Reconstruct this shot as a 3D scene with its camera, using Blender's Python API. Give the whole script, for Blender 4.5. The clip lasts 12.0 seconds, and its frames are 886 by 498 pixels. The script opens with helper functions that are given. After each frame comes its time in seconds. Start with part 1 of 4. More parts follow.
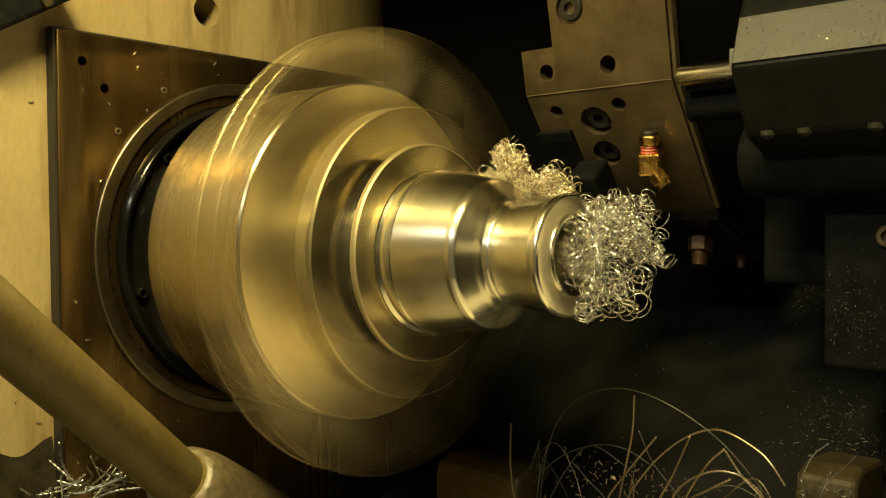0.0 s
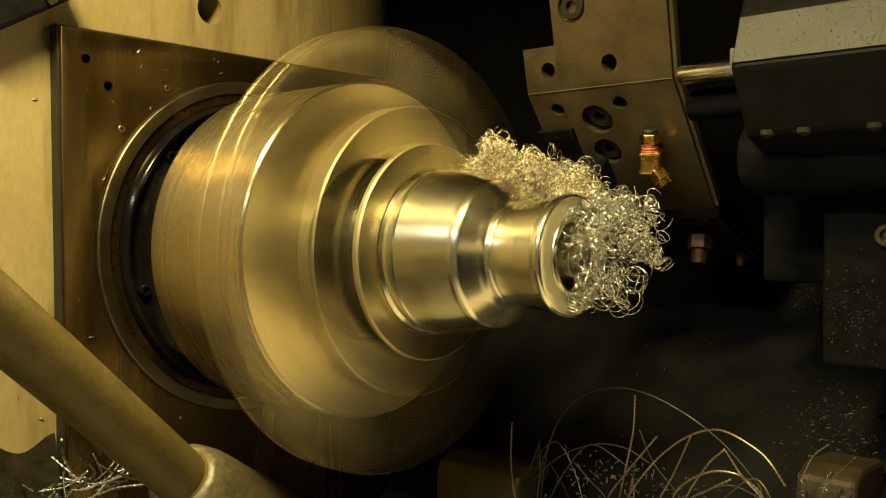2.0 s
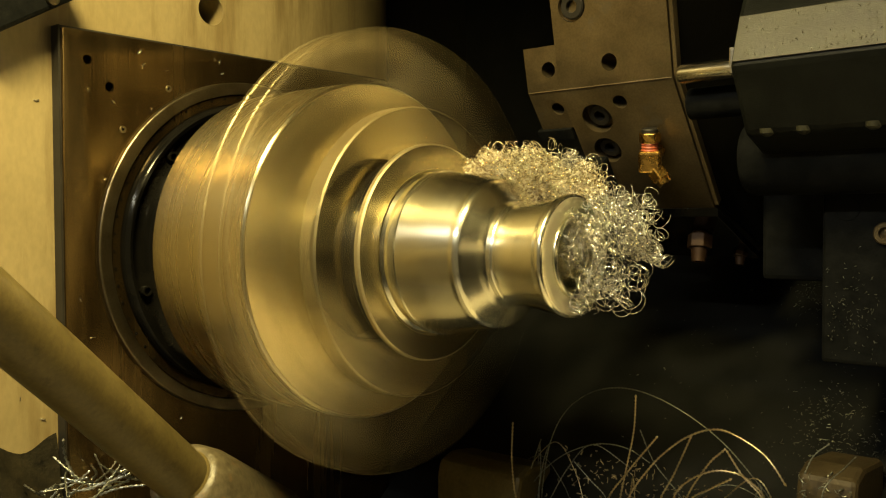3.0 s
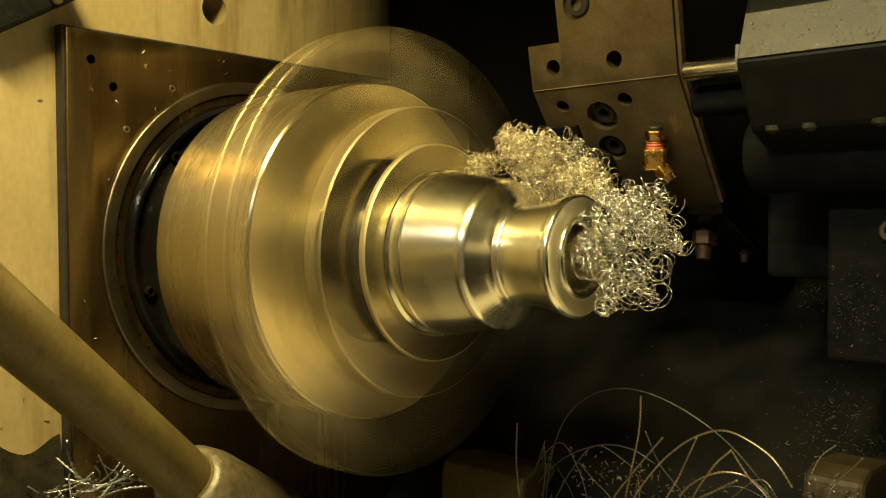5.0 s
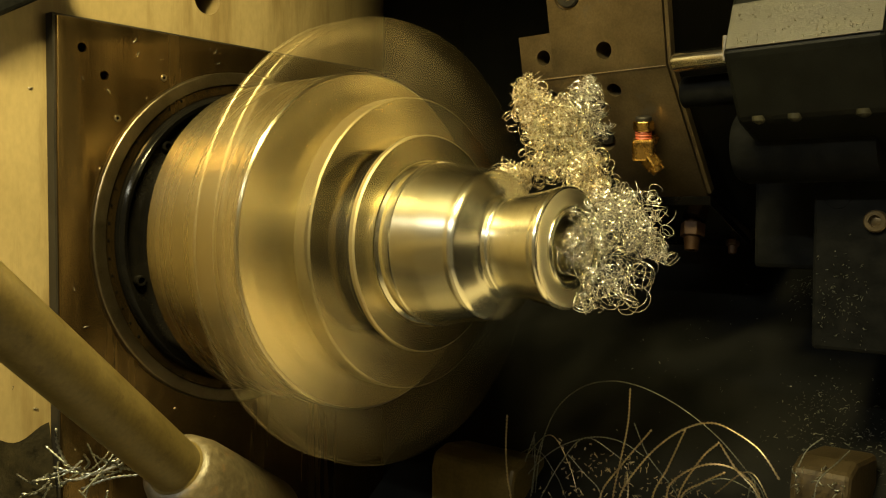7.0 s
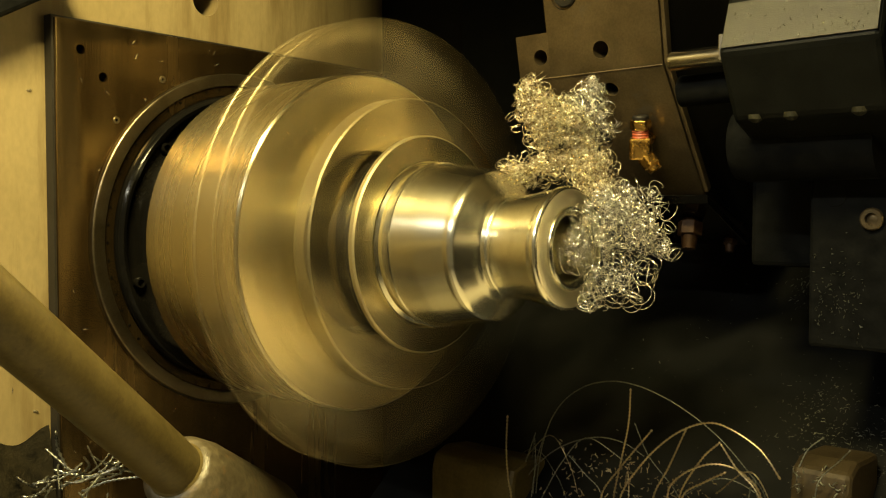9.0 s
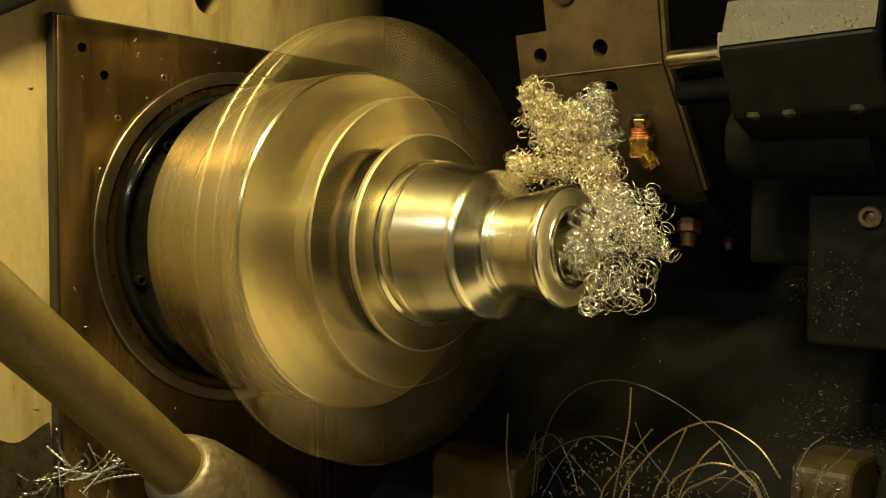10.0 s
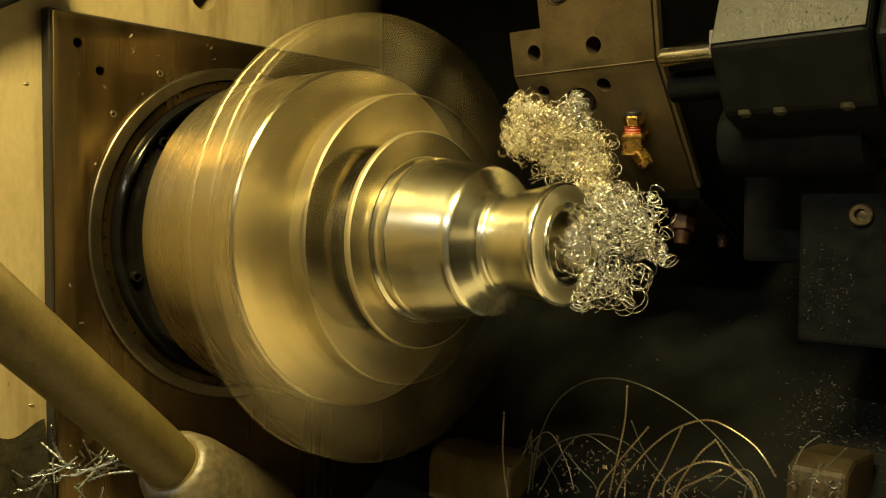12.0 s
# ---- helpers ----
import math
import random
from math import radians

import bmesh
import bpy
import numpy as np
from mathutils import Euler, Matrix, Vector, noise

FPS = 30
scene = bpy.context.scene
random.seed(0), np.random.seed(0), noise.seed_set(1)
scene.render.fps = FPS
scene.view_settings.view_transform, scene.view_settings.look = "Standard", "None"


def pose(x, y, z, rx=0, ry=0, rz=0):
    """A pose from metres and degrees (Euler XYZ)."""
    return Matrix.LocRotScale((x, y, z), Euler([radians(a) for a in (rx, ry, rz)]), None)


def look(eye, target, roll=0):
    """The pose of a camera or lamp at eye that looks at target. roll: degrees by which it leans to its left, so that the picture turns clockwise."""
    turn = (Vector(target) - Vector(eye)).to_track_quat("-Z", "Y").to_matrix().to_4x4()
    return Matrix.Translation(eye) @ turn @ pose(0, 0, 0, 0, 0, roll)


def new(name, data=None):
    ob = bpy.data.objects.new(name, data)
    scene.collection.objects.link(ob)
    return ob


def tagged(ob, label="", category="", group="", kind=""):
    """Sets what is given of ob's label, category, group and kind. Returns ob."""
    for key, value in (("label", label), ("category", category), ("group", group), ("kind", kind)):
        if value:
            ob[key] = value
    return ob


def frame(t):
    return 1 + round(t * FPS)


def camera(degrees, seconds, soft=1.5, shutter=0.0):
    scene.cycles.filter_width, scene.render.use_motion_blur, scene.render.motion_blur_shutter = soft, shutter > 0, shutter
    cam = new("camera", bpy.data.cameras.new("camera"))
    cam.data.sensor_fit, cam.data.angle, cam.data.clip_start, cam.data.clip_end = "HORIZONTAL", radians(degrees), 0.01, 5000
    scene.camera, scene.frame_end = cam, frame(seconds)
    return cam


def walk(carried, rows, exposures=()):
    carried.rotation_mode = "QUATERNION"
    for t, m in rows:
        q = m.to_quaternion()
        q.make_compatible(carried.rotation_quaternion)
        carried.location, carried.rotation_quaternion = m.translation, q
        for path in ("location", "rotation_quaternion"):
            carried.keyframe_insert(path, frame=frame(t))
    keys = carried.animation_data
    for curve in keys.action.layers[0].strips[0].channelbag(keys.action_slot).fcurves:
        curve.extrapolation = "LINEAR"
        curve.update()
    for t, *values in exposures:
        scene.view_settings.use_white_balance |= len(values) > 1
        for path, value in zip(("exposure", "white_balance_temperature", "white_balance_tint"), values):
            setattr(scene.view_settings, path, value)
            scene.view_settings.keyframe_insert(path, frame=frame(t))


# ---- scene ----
# ---- camera ----
Z = 1.0  # height of the spindle axis over the shop floor
cam = camera(53.37, 12.0, 1.1, 2.0)
walk(cam, [
    (0, pose(0.4701, -0.4680, 1.0211, 88.307, 0.440, 40.732)),
    (0.5, pose(0.4690, -0.4689, 1.0217, 88.178, 0.355, 40.722)),
    (1, pose(0.4680, -0.4693, 1.0219, 88.075, 0.281, 40.739)),
    (1.5, pose(0.4684, -0.4696, 1.0219, 88.043, 0.258, 40.732)),
    (2, pose(0.4701, -0.4698, 1.0229, 88.101, 0.148, 40.782)),
    (2.5, pose(0.4696, -0.4707, 1.0229, 88.097, -0.006, 40.766)),
    (3, pose(0.4697, -0.4716, 1.0227, 88.141, 0.183, 40.721)),
    (5, pose(0.4659, -0.4716, 1.0233, 88.108, 0.183, 40.783)),
    (5.5, pose(0.4641, -0.4715, 1.0226, 88.095, 0.223, 40.813)),
    (6, pose(0.4672, -0.4709, 1.0215, 87.912, 0.153, 40.562)),
    (6.5, pose(0.4682, -0.4702, 1.0203, 87.826, 0.007, 40.520)),
    (7, pose(0.4697, -0.4697, 1.0200, 87.823, -0.217, 40.529)),
    (9, pose(0.4688, -0.4695, 1.0207, 87.816, -0.013, 40.460)),
    (9.5, pose(0.4687, -0.4698, 1.0193, 87.771, -0.062, 40.518)),
    (10, pose(0.4694, -0.4697, 1.0196, 87.812, -0.124, 40.538)),
    (10.5, pose(0.4687, -0.4685, 1.0189, 87.781, -0.139, 40.502)),
    (11, pose(0.4673, -0.4673, 1.0192, 87.768, -0.206, 40.554)),
    (11.5, pose(0.4687, -0.4668, 1.0189, 87.679, -0.270, 40.585)),
    (12, pose(0.4710, -0.4665, 1.0193, 87.651, -0.295, 40.569)),
])

# ---- light ----
world = bpy.data.worlds.new("world")
scene.world = world
world.use_nodes = True
world.node_tree.nodes["Background"].inputs[0].default_value = (1.0, 0.83, 0.44, 1)
world.node_tree.nodes["Background"].inputs[1].default_value = 0.14
scene.view_settings.exposure = 0.0


def area(name, eye, target, size, size_y, watts, colour):
    data = bpy.data.lights.new(name, "AREA")
    data.shape, data.size, data.size_y, data.energy, data.color = "RECTANGLE", size, size_y, watts, colour
    ob = new(name, data)
    ob.matrix_world = look(eye, target)
    return ob


# the machine's work lamp, above the door on the headstock side
area("work_lamp", (0.20, -0.42, Z + 0.57), (-0.06, -0.14, Z - 0.02), 0.26, 0.07, 6.7, (1.0, 0.80, 0.315)).data.spread = radians(100)
# an unseen fill lamp added to brighten the end wall for metal reflections
area("end_wall_fill", (0.80, 0.25, Z + 0.55), (1.2, 0.50, Z + 0.10), 0.20, 0.10, 23.5, (1.0, 0.785, 0.32))
# a tube lamp of the workshop, outside the open door
area("workshop_lamp", (-0.2, -2.2, Z + 1.25), (0.0, 0.0, Z), 2.0, 0.05, 46.0, (1.0, 0.96, 0.76))


# ---- materials ----
def material(name):
    m = bpy.data.materials.new(name)
    m.use_nodes = True
    t = m.node_tree
    return m, t, t.nodes["Principled BSDF"]


def node(t, kind, **values):
    n = t.nodes.new(kind)
    for k, v in values.items():
        n.inputs[k].default_value = v
    return n


def ramp(t, source, stops):
    n = t.nodes.new("ShaderNodeValToRGB")
    e = n.color_ramp.elements
    while len(e) < len(stops):
        e.new(0.5)
    for el, (p, c) in zip(e, stops):
        el.position, el.color = p, (*c, 1)
    t.links.new(source, n.inputs[0])
    return n.outputs[0]


def coords(t, stretch):
    c = t.nodes.new("ShaderNodeTexCoord")
    m = t.nodes.new("ShaderNodeMapping")
    m.inputs["Scale"].default_value = stretch
    t.links.new(c.outputs["Object"], m.inputs[0])
    return m.outputs[0]


def surface(name, dark, light, metal, rough, scale=30.0, stretch=(1, 1, 1), fine=400.0, bump=0.1, rough_var=0.12, spec=0.5, stains=None, grain=0.5):
    """A worn surface: two scales of colour, uneven gloss and fine relief."""
    m, t, b = material(name)
    v = coords(t, stretch)
    n1 = node(t, "ShaderNodeTexNoise", Scale=scale, Detail=6.0, Roughness=0.6)
    n2 = node(t, "ShaderNodeTexNoise", Scale=fine, Detail=3.0)
    for n in (n1, n2):
        t.links.new(v, n.inputs["Vector"])
    col = ramp(t, n1.outputs["Fac"], [(0.3, dark), (0.7, light)])
    mix = t.nodes.new("ShaderNodeMix")
    mix.data_type, mix.blend_type = "RGBA", "MULTIPLY"
    mix.inputs["Factor"].default_value = grain
    t.links.new(col, mix.inputs["A"])
    t.links.new(ramp(t, n2.outputs["Fac"], [(0.3, (0.6, 0.6, 0.6)), (0.65, (1, 1, 1))]), mix.inputs["B"])
    out = mix.outputs["Result"]
    if stains:
        n3 = node(t, "ShaderNodeTexNoise", Scale=stains[0], Detail=8.0, Roughness=0.7)
        t.links.new(coords(t, stains[1]), n3.inputs["Vector"])
        mx = t.nodes.new("ShaderNodeMix")
        mx.data_type = "RGBA"
        t.links.new(ramp(t, n3.outputs["Fac"], [(stains[3], (0, 0, 0)), (stains[3] + 0.12, (1, 1, 1))]), mx.inputs["Factor"])
        t.links.new(out, mx.inputs["A"])
        mx.inputs["B"].default_value = (*stains[2], 1)
        out = mx.outputs["Result"]
    t.links.new(out, b.inputs["Base Color"])
    mr = node(t, "ShaderNodeMapRange")
    mr.inputs["To Min"].default_value, mr.inputs["To Max"].default_value = max(0.03, rough - rough_var), rough + rough_var
    t.links.new(n1.outputs["Fac"], mr.inputs["Value"])
    t.links.new(mr.outputs["Result"], b.inputs["Roughness"])
    b.inputs["Metallic"].default_value = metal
    b.inputs["Specular IOR Level"].default_value = spec
    if bump:
        bp = node(t, "ShaderNodeBump", Strength=bump, Distance=0.0006)
        t.links.new(n2.outputs["Fac"], bp.inputs["Height"])
        t.links.new(bp.outputs["Normal"], b.inputs["Normal"])
    return m


def turned(name, colour, rough, aniso, groove=1800.0, depth=0.15, rings=0.82):
    """Turned steel: fine grooves round the X axis, rings of uneven gloss, highlights spread across the grooves."""
    m, t, b = material(name)
    c = t.nodes.new("ShaderNodeTexCoord")
    split = t.nodes.new("ShaderNodeSeparateXYZ")
    t.links.new(c.outputs["Object"], split.inputs[0])
    flat = t.nodes.new("ShaderNodeCombineXYZ")
    t.links.new(split.outputs["Y"], flat.inputs["Y"])
    t.links.new(split.outputs["Z"], flat.inputs["Z"])
    radius = t.nodes.new("ShaderNodeVectorMath")
    radius.operation = "LENGTH"
    t.links.new(flat.outputs[0], radius.inputs[0])
    v = t.nodes.new("ShaderNodeCombineXYZ")
    t.links.new(split.outputs["X"], v.inputs["X"])
    t.links.new(radius.outputs["Value"], v.inputs["Y"])
    n1 = node(t, "ShaderNodeTexNoise", Scale=groove, Detail=4.0)
    n2 = node(t, "ShaderNodeTexNoise", Scale=150.0, Detail=5.0)
    for n in (n1, n2):
        t.links.new(v.outputs[0], n.inputs["Vector"])
    dark = tuple(q * rings for q in colour)
    t.links.new(ramp(t, n2.outputs["Fac"], [(0.35, dark), (0.65, colour)]), b.inputs["Base Color"])
    b.inputs["Metallic"].default_value = 1.0
    mr = node(t, "ShaderNodeMapRange")
    mr.inputs["To Min"].default_value, mr.inputs["To Max"].default_value = rough * 0.85, rough * 1.15
    t.links.new(n2.outputs["Fac"], mr.inputs["Value"])
    t.links.new(mr.outputs["Result"], b.inputs["Roughness"])
    b.inputs["Anisotropic"].default_value = aniso
    b.inputs["Anisotropic Rotation"].default_value = 0.25
    cross = t.nodes.new("ShaderNodeVectorMath")
    cross.operation = "CROSS_PRODUCT"
    cross.inputs[0].default_value = (1, 0, 0)
    t.links.new(c.outputs["Object"], cross.inputs[1])
    turn = t.nodes.new("ShaderNodeVectorTransform")
    turn.vector_type, turn.convert_from, turn.convert_to = "VECTOR", "OBJECT", "WORLD"
    t.links.new(cross.outputs[0], turn.inputs[0])
    t.links.new(turn.outputs[0], b.inputs["Tangent"])
    bp = node(t, "ShaderNodeBump", Strength=depth, Distance=0.0003)
    t.links.new(n1.outputs["Fac"], bp.inputs["Height"])
    t.links.new(bp.outputs["Normal"], b.inputs["Normal"])
    return m


WALL = surface("oiled_wall_paint", (0.188, 0.150, 0.074), (0.248, 0.200, 0.104), 0.0, 0.38, 11, (1, 1, 0.5), 300, 0.04, stains=(26, (1, 1, 0.12), (0.145, 0.108, 0.050), 0.51), grain=0.3)
PLATE = surface("oiled_brown_steel", (0.080, 0.054, 0.023), (0.20, 0.138, 0.060), 0.96, 0.25, 40, (1, 1, 0.06), 700, 0.12, stains=(70, (1, 1, 0.05), (0.34, 0.265, 0.15), 0.60))
RING = surface("ground_steel", (0.16, 0.135, 0.088), (0.235, 0.20, 0.135), 1.0, 0.33, 40, (1, 1, 1), 900, 0.08)
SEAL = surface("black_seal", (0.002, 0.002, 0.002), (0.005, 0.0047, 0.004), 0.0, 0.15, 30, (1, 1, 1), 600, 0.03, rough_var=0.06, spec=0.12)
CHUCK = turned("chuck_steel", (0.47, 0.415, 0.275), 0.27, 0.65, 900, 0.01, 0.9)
JAW = turned("jaw_steel", (0.52, 0.45, 0.275), 0.22, 0.4, 900, 0.01, 0.78)
JAW_SIDE = surface("milled_jaw_side", (0.42, 0.355, 0.21), (0.55, 0.47, 0.285), 1.0, 0.46, 60, (1, 1, 1), 700, 0.1)
PIECE = turned("turned_steel", (0.88, 0.845, 0.66), 0.23, 0.5, 1800, 0.01, 0.93)
FACED = turned("faced_steel", (0.88, 0.83, 0.64), 0.40, 0.3, 1800, 0.03)
# Paler copy of the chuck steel: the front face's light is in the colour.
LIT_FACE = turned("lit_face_chuck_steel", (0.77, 0.68, 0.42), 0.26, 0.5, 900, 0.01, 0.86)
# Golden tint puts the warm light on the upper nest into its colour.
GOLD_CHIP = surface("warm_lit_chip", (0.66, 0.58, 0.41), (0.97, 0.89, 0.70), 1.0, 0.26, 300, (1, 1, 1), 900, 0.0)
CHIP = surface("chip_steel", (0.64, 0.62, 0.55), (0.97, 0.95, 0.89), 1.0, 0.24, 300, (1, 1, 1), 900, 0.0)
OLD_CHIP = surface("dull_chip_steel", (0.42, 0.34, 0.20), (0.66, 0.55, 0.36), 1.0, 0.32, 200, (1, 1, 1), 900, 0.0)
WET_CHIP = surface("wet_grey_chip", (0.17, 0.18, 0.14), (0.36, 0.37, 0.31), 0.9, 0.35, 200, (1, 1, 1), 900, 0.0)
DULL_CHIP = surface("grey_coiled_chip", (0.20, 0.21, 0.20), (0.40, 0.41, 0.39), 1.0, 0.30, 200, (1, 1, 1), 900, 0.0)
# Dimmed copy of the chip colour for faintly lit strands and flecks.
DIM_CHIP = surface("dimmed_chip", (0.10, 0.105, 0.088), (0.20, 0.205, 0.175), 0.8, 0.45, 200, (1, 1, 1), 900, 0.0)
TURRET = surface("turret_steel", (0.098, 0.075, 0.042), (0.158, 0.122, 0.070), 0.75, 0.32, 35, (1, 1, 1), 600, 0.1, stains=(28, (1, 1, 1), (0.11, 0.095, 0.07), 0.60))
# Near-black for dark screws; also puts shade into recess, grip roots and plate edge.
SHADE_STEEL = surface("dark_steel_and_shade", (0.010, 0.009, 0.008), (0.02, 0.018, 0.015), 0.3, 0.5, 60, (1, 1, 1), 600, 0.1)
BRASS = surface("brass", (0.52, 0.30, 0.07), (0.72, 0.45, 0.13), 1.0, 0.27, 120, (1, 1, 1), 900, 0.1)
OILY_BRASS = surface("oily_brown_brass", (0.022, 0.0095, 0.003), (0.050, 0.022, 0.007), 0.5, 0.6, 120, (1, 1, 1), 900, 0.2)
SEALANT = surface("red_sealant", (0.28, 0.05, 0.02), (0.45, 0.11, 0.05), 0.0, 0.5, 300, (1, 1, 1), 900, 0.4)
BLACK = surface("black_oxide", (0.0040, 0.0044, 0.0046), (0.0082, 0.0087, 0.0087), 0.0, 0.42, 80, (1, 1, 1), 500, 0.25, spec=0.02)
CAST = surface("wet_cast_black", (0.0036, 0.0040, 0.0036), (0.0075, 0.0084, 0.0070), 0.0, 0.40, 60, (1, 1, 1), 900, 0.5, spec=0.08)
WET_TOP = surface("wet_oil_and_lit_top", (0.012, 0.012, 0.008), (0.034, 0.033, 0.018), 0.0, 0.38, 40, (1, 1, 1), 1500, 0.55, spec=0.5, stains=(260, (1, 1, 1), (0.12, 0.11, 0.07), 0.62))
IRON = surface("brown_oiled_iron", (0.026, 0.019, 0.0095), (0.060, 0.045, 0.023), 0.1, 0.45, 50, (1, 1, 0.3), 300, 0.6, spec=0.15, stains=(40, (1, 1, 0.3), (0.05, 0.034, 0.016), 0.56))
STEEL = surface("bright_steel", (0.5, 0.49, 0.46), (0.62, 0.6, 0.56), 1.0, 0.22, 60, (1, 1, 1), 700, 0.05)
TUBE = surface("oily_tube_paint", (0.086, 0.066, 0.023), (0.130, 0.101, 0.039), 0.0, 0.40, 45, (1, 1, 1), 320, 0.12, spec=0.25, stains=(60, (1, 1, 1), (0.062, 0.045, 0.017), 0.57))
BOSS = surface("worn_cast_boss", (0.050, 0.040, 0.022), (0.115, 0.096, 0.058), 0.0, 0.42, 150, (1, 1, 1), 260, 0.8, stains=(55, (1, 1, 1), (0.12, 0.07, 0.028), 0.56))
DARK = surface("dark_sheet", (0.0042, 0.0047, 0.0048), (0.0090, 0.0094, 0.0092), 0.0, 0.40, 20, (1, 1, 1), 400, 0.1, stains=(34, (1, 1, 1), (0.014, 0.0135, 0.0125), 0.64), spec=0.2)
SHADE_MOUND = surface("shade_and_grime", (0.005, 0.0045, 0.0032), (0.018, 0.015, 0.008), 0.0, 0.40, 110, (1, 1, 1), 500, 0.8, spec=0.25)
# Pale tone of the unseen surfaces added for reflections.
PALE = surface("pale_reflector", (0.50, 0.45, 0.34), (0.62, 0.56, 0.43), 0.0, 0.45, 10, (1, 1, 1), 400, 0.05)
INNER = surface("inner_paint", (0.16, 0.14, 0.09), (0.22, 0.19, 0.13), 0.0, 0.45, 10, (1, 1, 1), 400, 0.05)


# ---- mesh helpers ----
def mesh_of(name, bm, mat, smooth=False, angle=35):
    bmesh.ops.recalc_face_normals(bm, faces=bm.faces)
    me = bpy.data.meshes.new(name)
    for f in bm.faces:
        f.smooth = smooth
    bm.to_mesh(me)
    bm.free()
    if smooth:
        me.set_sharp_from_angle(angle=radians(angle))
    me.materials.append(mat)
    return me


def part(name, bm, mat, parent=None, label="", smooth=False):
    ob = new(name, mesh_of(name, bm, mat, smooth))
    ob.parent = parent
    if label:
        ob["label"] = label
    return ob


def thing(name, label, category, at=None, group="", kind=""):
    ob = new(name)
    ob.empty_display_size = 0.02
    if at is not None:
        ob.matrix_world = at
    return tagged(ob, label, category, group, kind)


def box(x0, x1, y0, y1, z0, z1, bevel=0.0, segs=2, bm=None):
    b = bmesh.new()
    bmesh.ops.create_cube(b, size=1.0)
    for v in b.verts:
        v.co = Vector(((x0 + x1) / 2 + v.co.x * (x1 - x0), (y0 + y1) / 2 + v.co.y * (y1 - y0), (z0 + z1) / 2 + v.co.z * (z1 - z0)))
    if bevel:
        bmesh.ops.bevel(b, geom=b.edges[:], offset=bevel, segments=segs, affect="EDGES", profile=0.5)
    return b


def lathe(profile, n=96, closed=False):
    """A body of revolution round X from (x, r) pairs."""
    b = bmesh.new()
    rings = []
    for x, r in profile:
        if r < 1e-6:
            rings.append([b.verts.new((x, 0, 0))])
        else:
            rings.append([b.verts.new((x, r * math.cos(2 * math.pi * i / n), r * math.sin(2 * math.pi * i / n))) for i in range(n)])
    pairs = list(zip(rings, rings[1:]))
    if closed:
        pairs.append((rings[-1], rings[0]))
    for p, q in pairs:
        for i in range(n):
            j = (i + 1) % n
            if len(p) == 1 and len(q) == 1:
                continue
            if len(p) == 1:
                b.faces.new((p[0], q[j], q[i]))
            elif len(q) == 1:
                b.faces.new((p[i], p[j], q[0]))
            else:
                b.faces.new((p[i], p[j], q[j], q[i]))
    return b


def tight(profile, near=0.0005):
    """The profile with points close to each corner, so that long runs stay straight in shading."""
    out = [profile[0]]
    for (x0, r0), (x1, r1) in zip(profile, profile[1:]):
        n = math.hypot(x1 - x0, r1 - r0)
        if n > 4 * near:
            f = near / n
            out += [(x0 + (x1 - x0) * f, r0 + (r1 - r0) * f), (x1 - (x1 - x0) * f, r1 - (r1 - r0) * f)]
        out.append((x1, r1))
    return out


def prism(outline, x0, x1, bevel=0.0):
    """A bar along X with the (y, z) outline."""
    b = bmesh.new()
    lo = [b.verts.new((x0, y, z)) for y, z in outline]
    hi = [b.verts.new((x1, y, z)) for y, z in outline]
    n = len(outline)
    b.faces.new(lo)
    b.faces.new(hi[::-1])
    for i in range(n):
        j = (i + 1) % n
        b.faces.new((lo[i], hi[i], hi[j], lo[j]))
    bmesh.ops.recalc_face_normals(b, faces=b.faces)
    if bevel:
        bmesh.ops.bevel(b, geom=b.edges[:], offset=bevel, segments=2, affect="EDGES", profile=0.5)
    return b


def moved(b, m):
    bmesh.ops.transform(b, matrix=m, verts=b.verts)
    return b


def joined(*bms):
    out = bmesh.new()
    for b in bms:
        me = bpy.data.meshes.new("scrap")
        b.to_mesh(me)
        b.free()
        out.from_mesh(me)
        bpy.data.meshes.remove(me)
    return out


def facing(at, normal):
    """A pose at a place with local X along normal."""
    q = Vector(normal).to_track_quat("X", "Z")
    return Matrix.Translation(at) @ q.to_matrix().to_4x4()


def sweep(points, radii, sides=6, verts=None, faces=None):
    """A tube along points; adds to verts and faces lists."""
    base = len(verts)
    n = len(points)
    up = Vector((0.31, 0.52, 0.79))
    for i, p in enumerate(points):
        d = (points[min(i + 1, n - 1)] - points[max(i - 1, 0)]).normalized()
        s = d.cross(up)
        if s.length < 1e-3:
            s = d.cross(Vector((1, 0, 0)))
        s.normalize()
        u = s.cross(d)
        r = radii[i] if isinstance(radii, list) else radii
        for k in range(sides):
            a = 2 * math.pi * k / sides
            verts.append(p + s * (math.cos(a) * r) + u * (math.sin(a) * r))
    for i in range(n - 1):
        for k in range(sides):
            l = (k + 1) % sides
            faces.append((base + i * sides + k, base + i * sides + l, base + (i + 1) * sides + l, base + (i + 1) * sides + k))
    faces.append(tuple(base + k for k in range(sides))[::-1])
    faces.append(tuple(base + (n - 1) * sides + k for k in range(sides)))


def from_lists(name, verts, faces, mat, parent=None, label=""):
    me = bpy.data.meshes.new(name)
    me.from_pydata(verts, [], faces)
    for p in me.polygons:
        p.use_smooth = True
    me.materials.append(mat)
    ob = new(name, me)
    ob.parent = parent
    if label:
        ob["label"] = label
    return ob


# ---- the enclosure ----
def wall(name, b, mat, label, smooth=False):
    ob = part(name, b, mat, None, label, smooth)
    ob["kind"] = "structure"
    ob["category"] = "wall"
    return ob


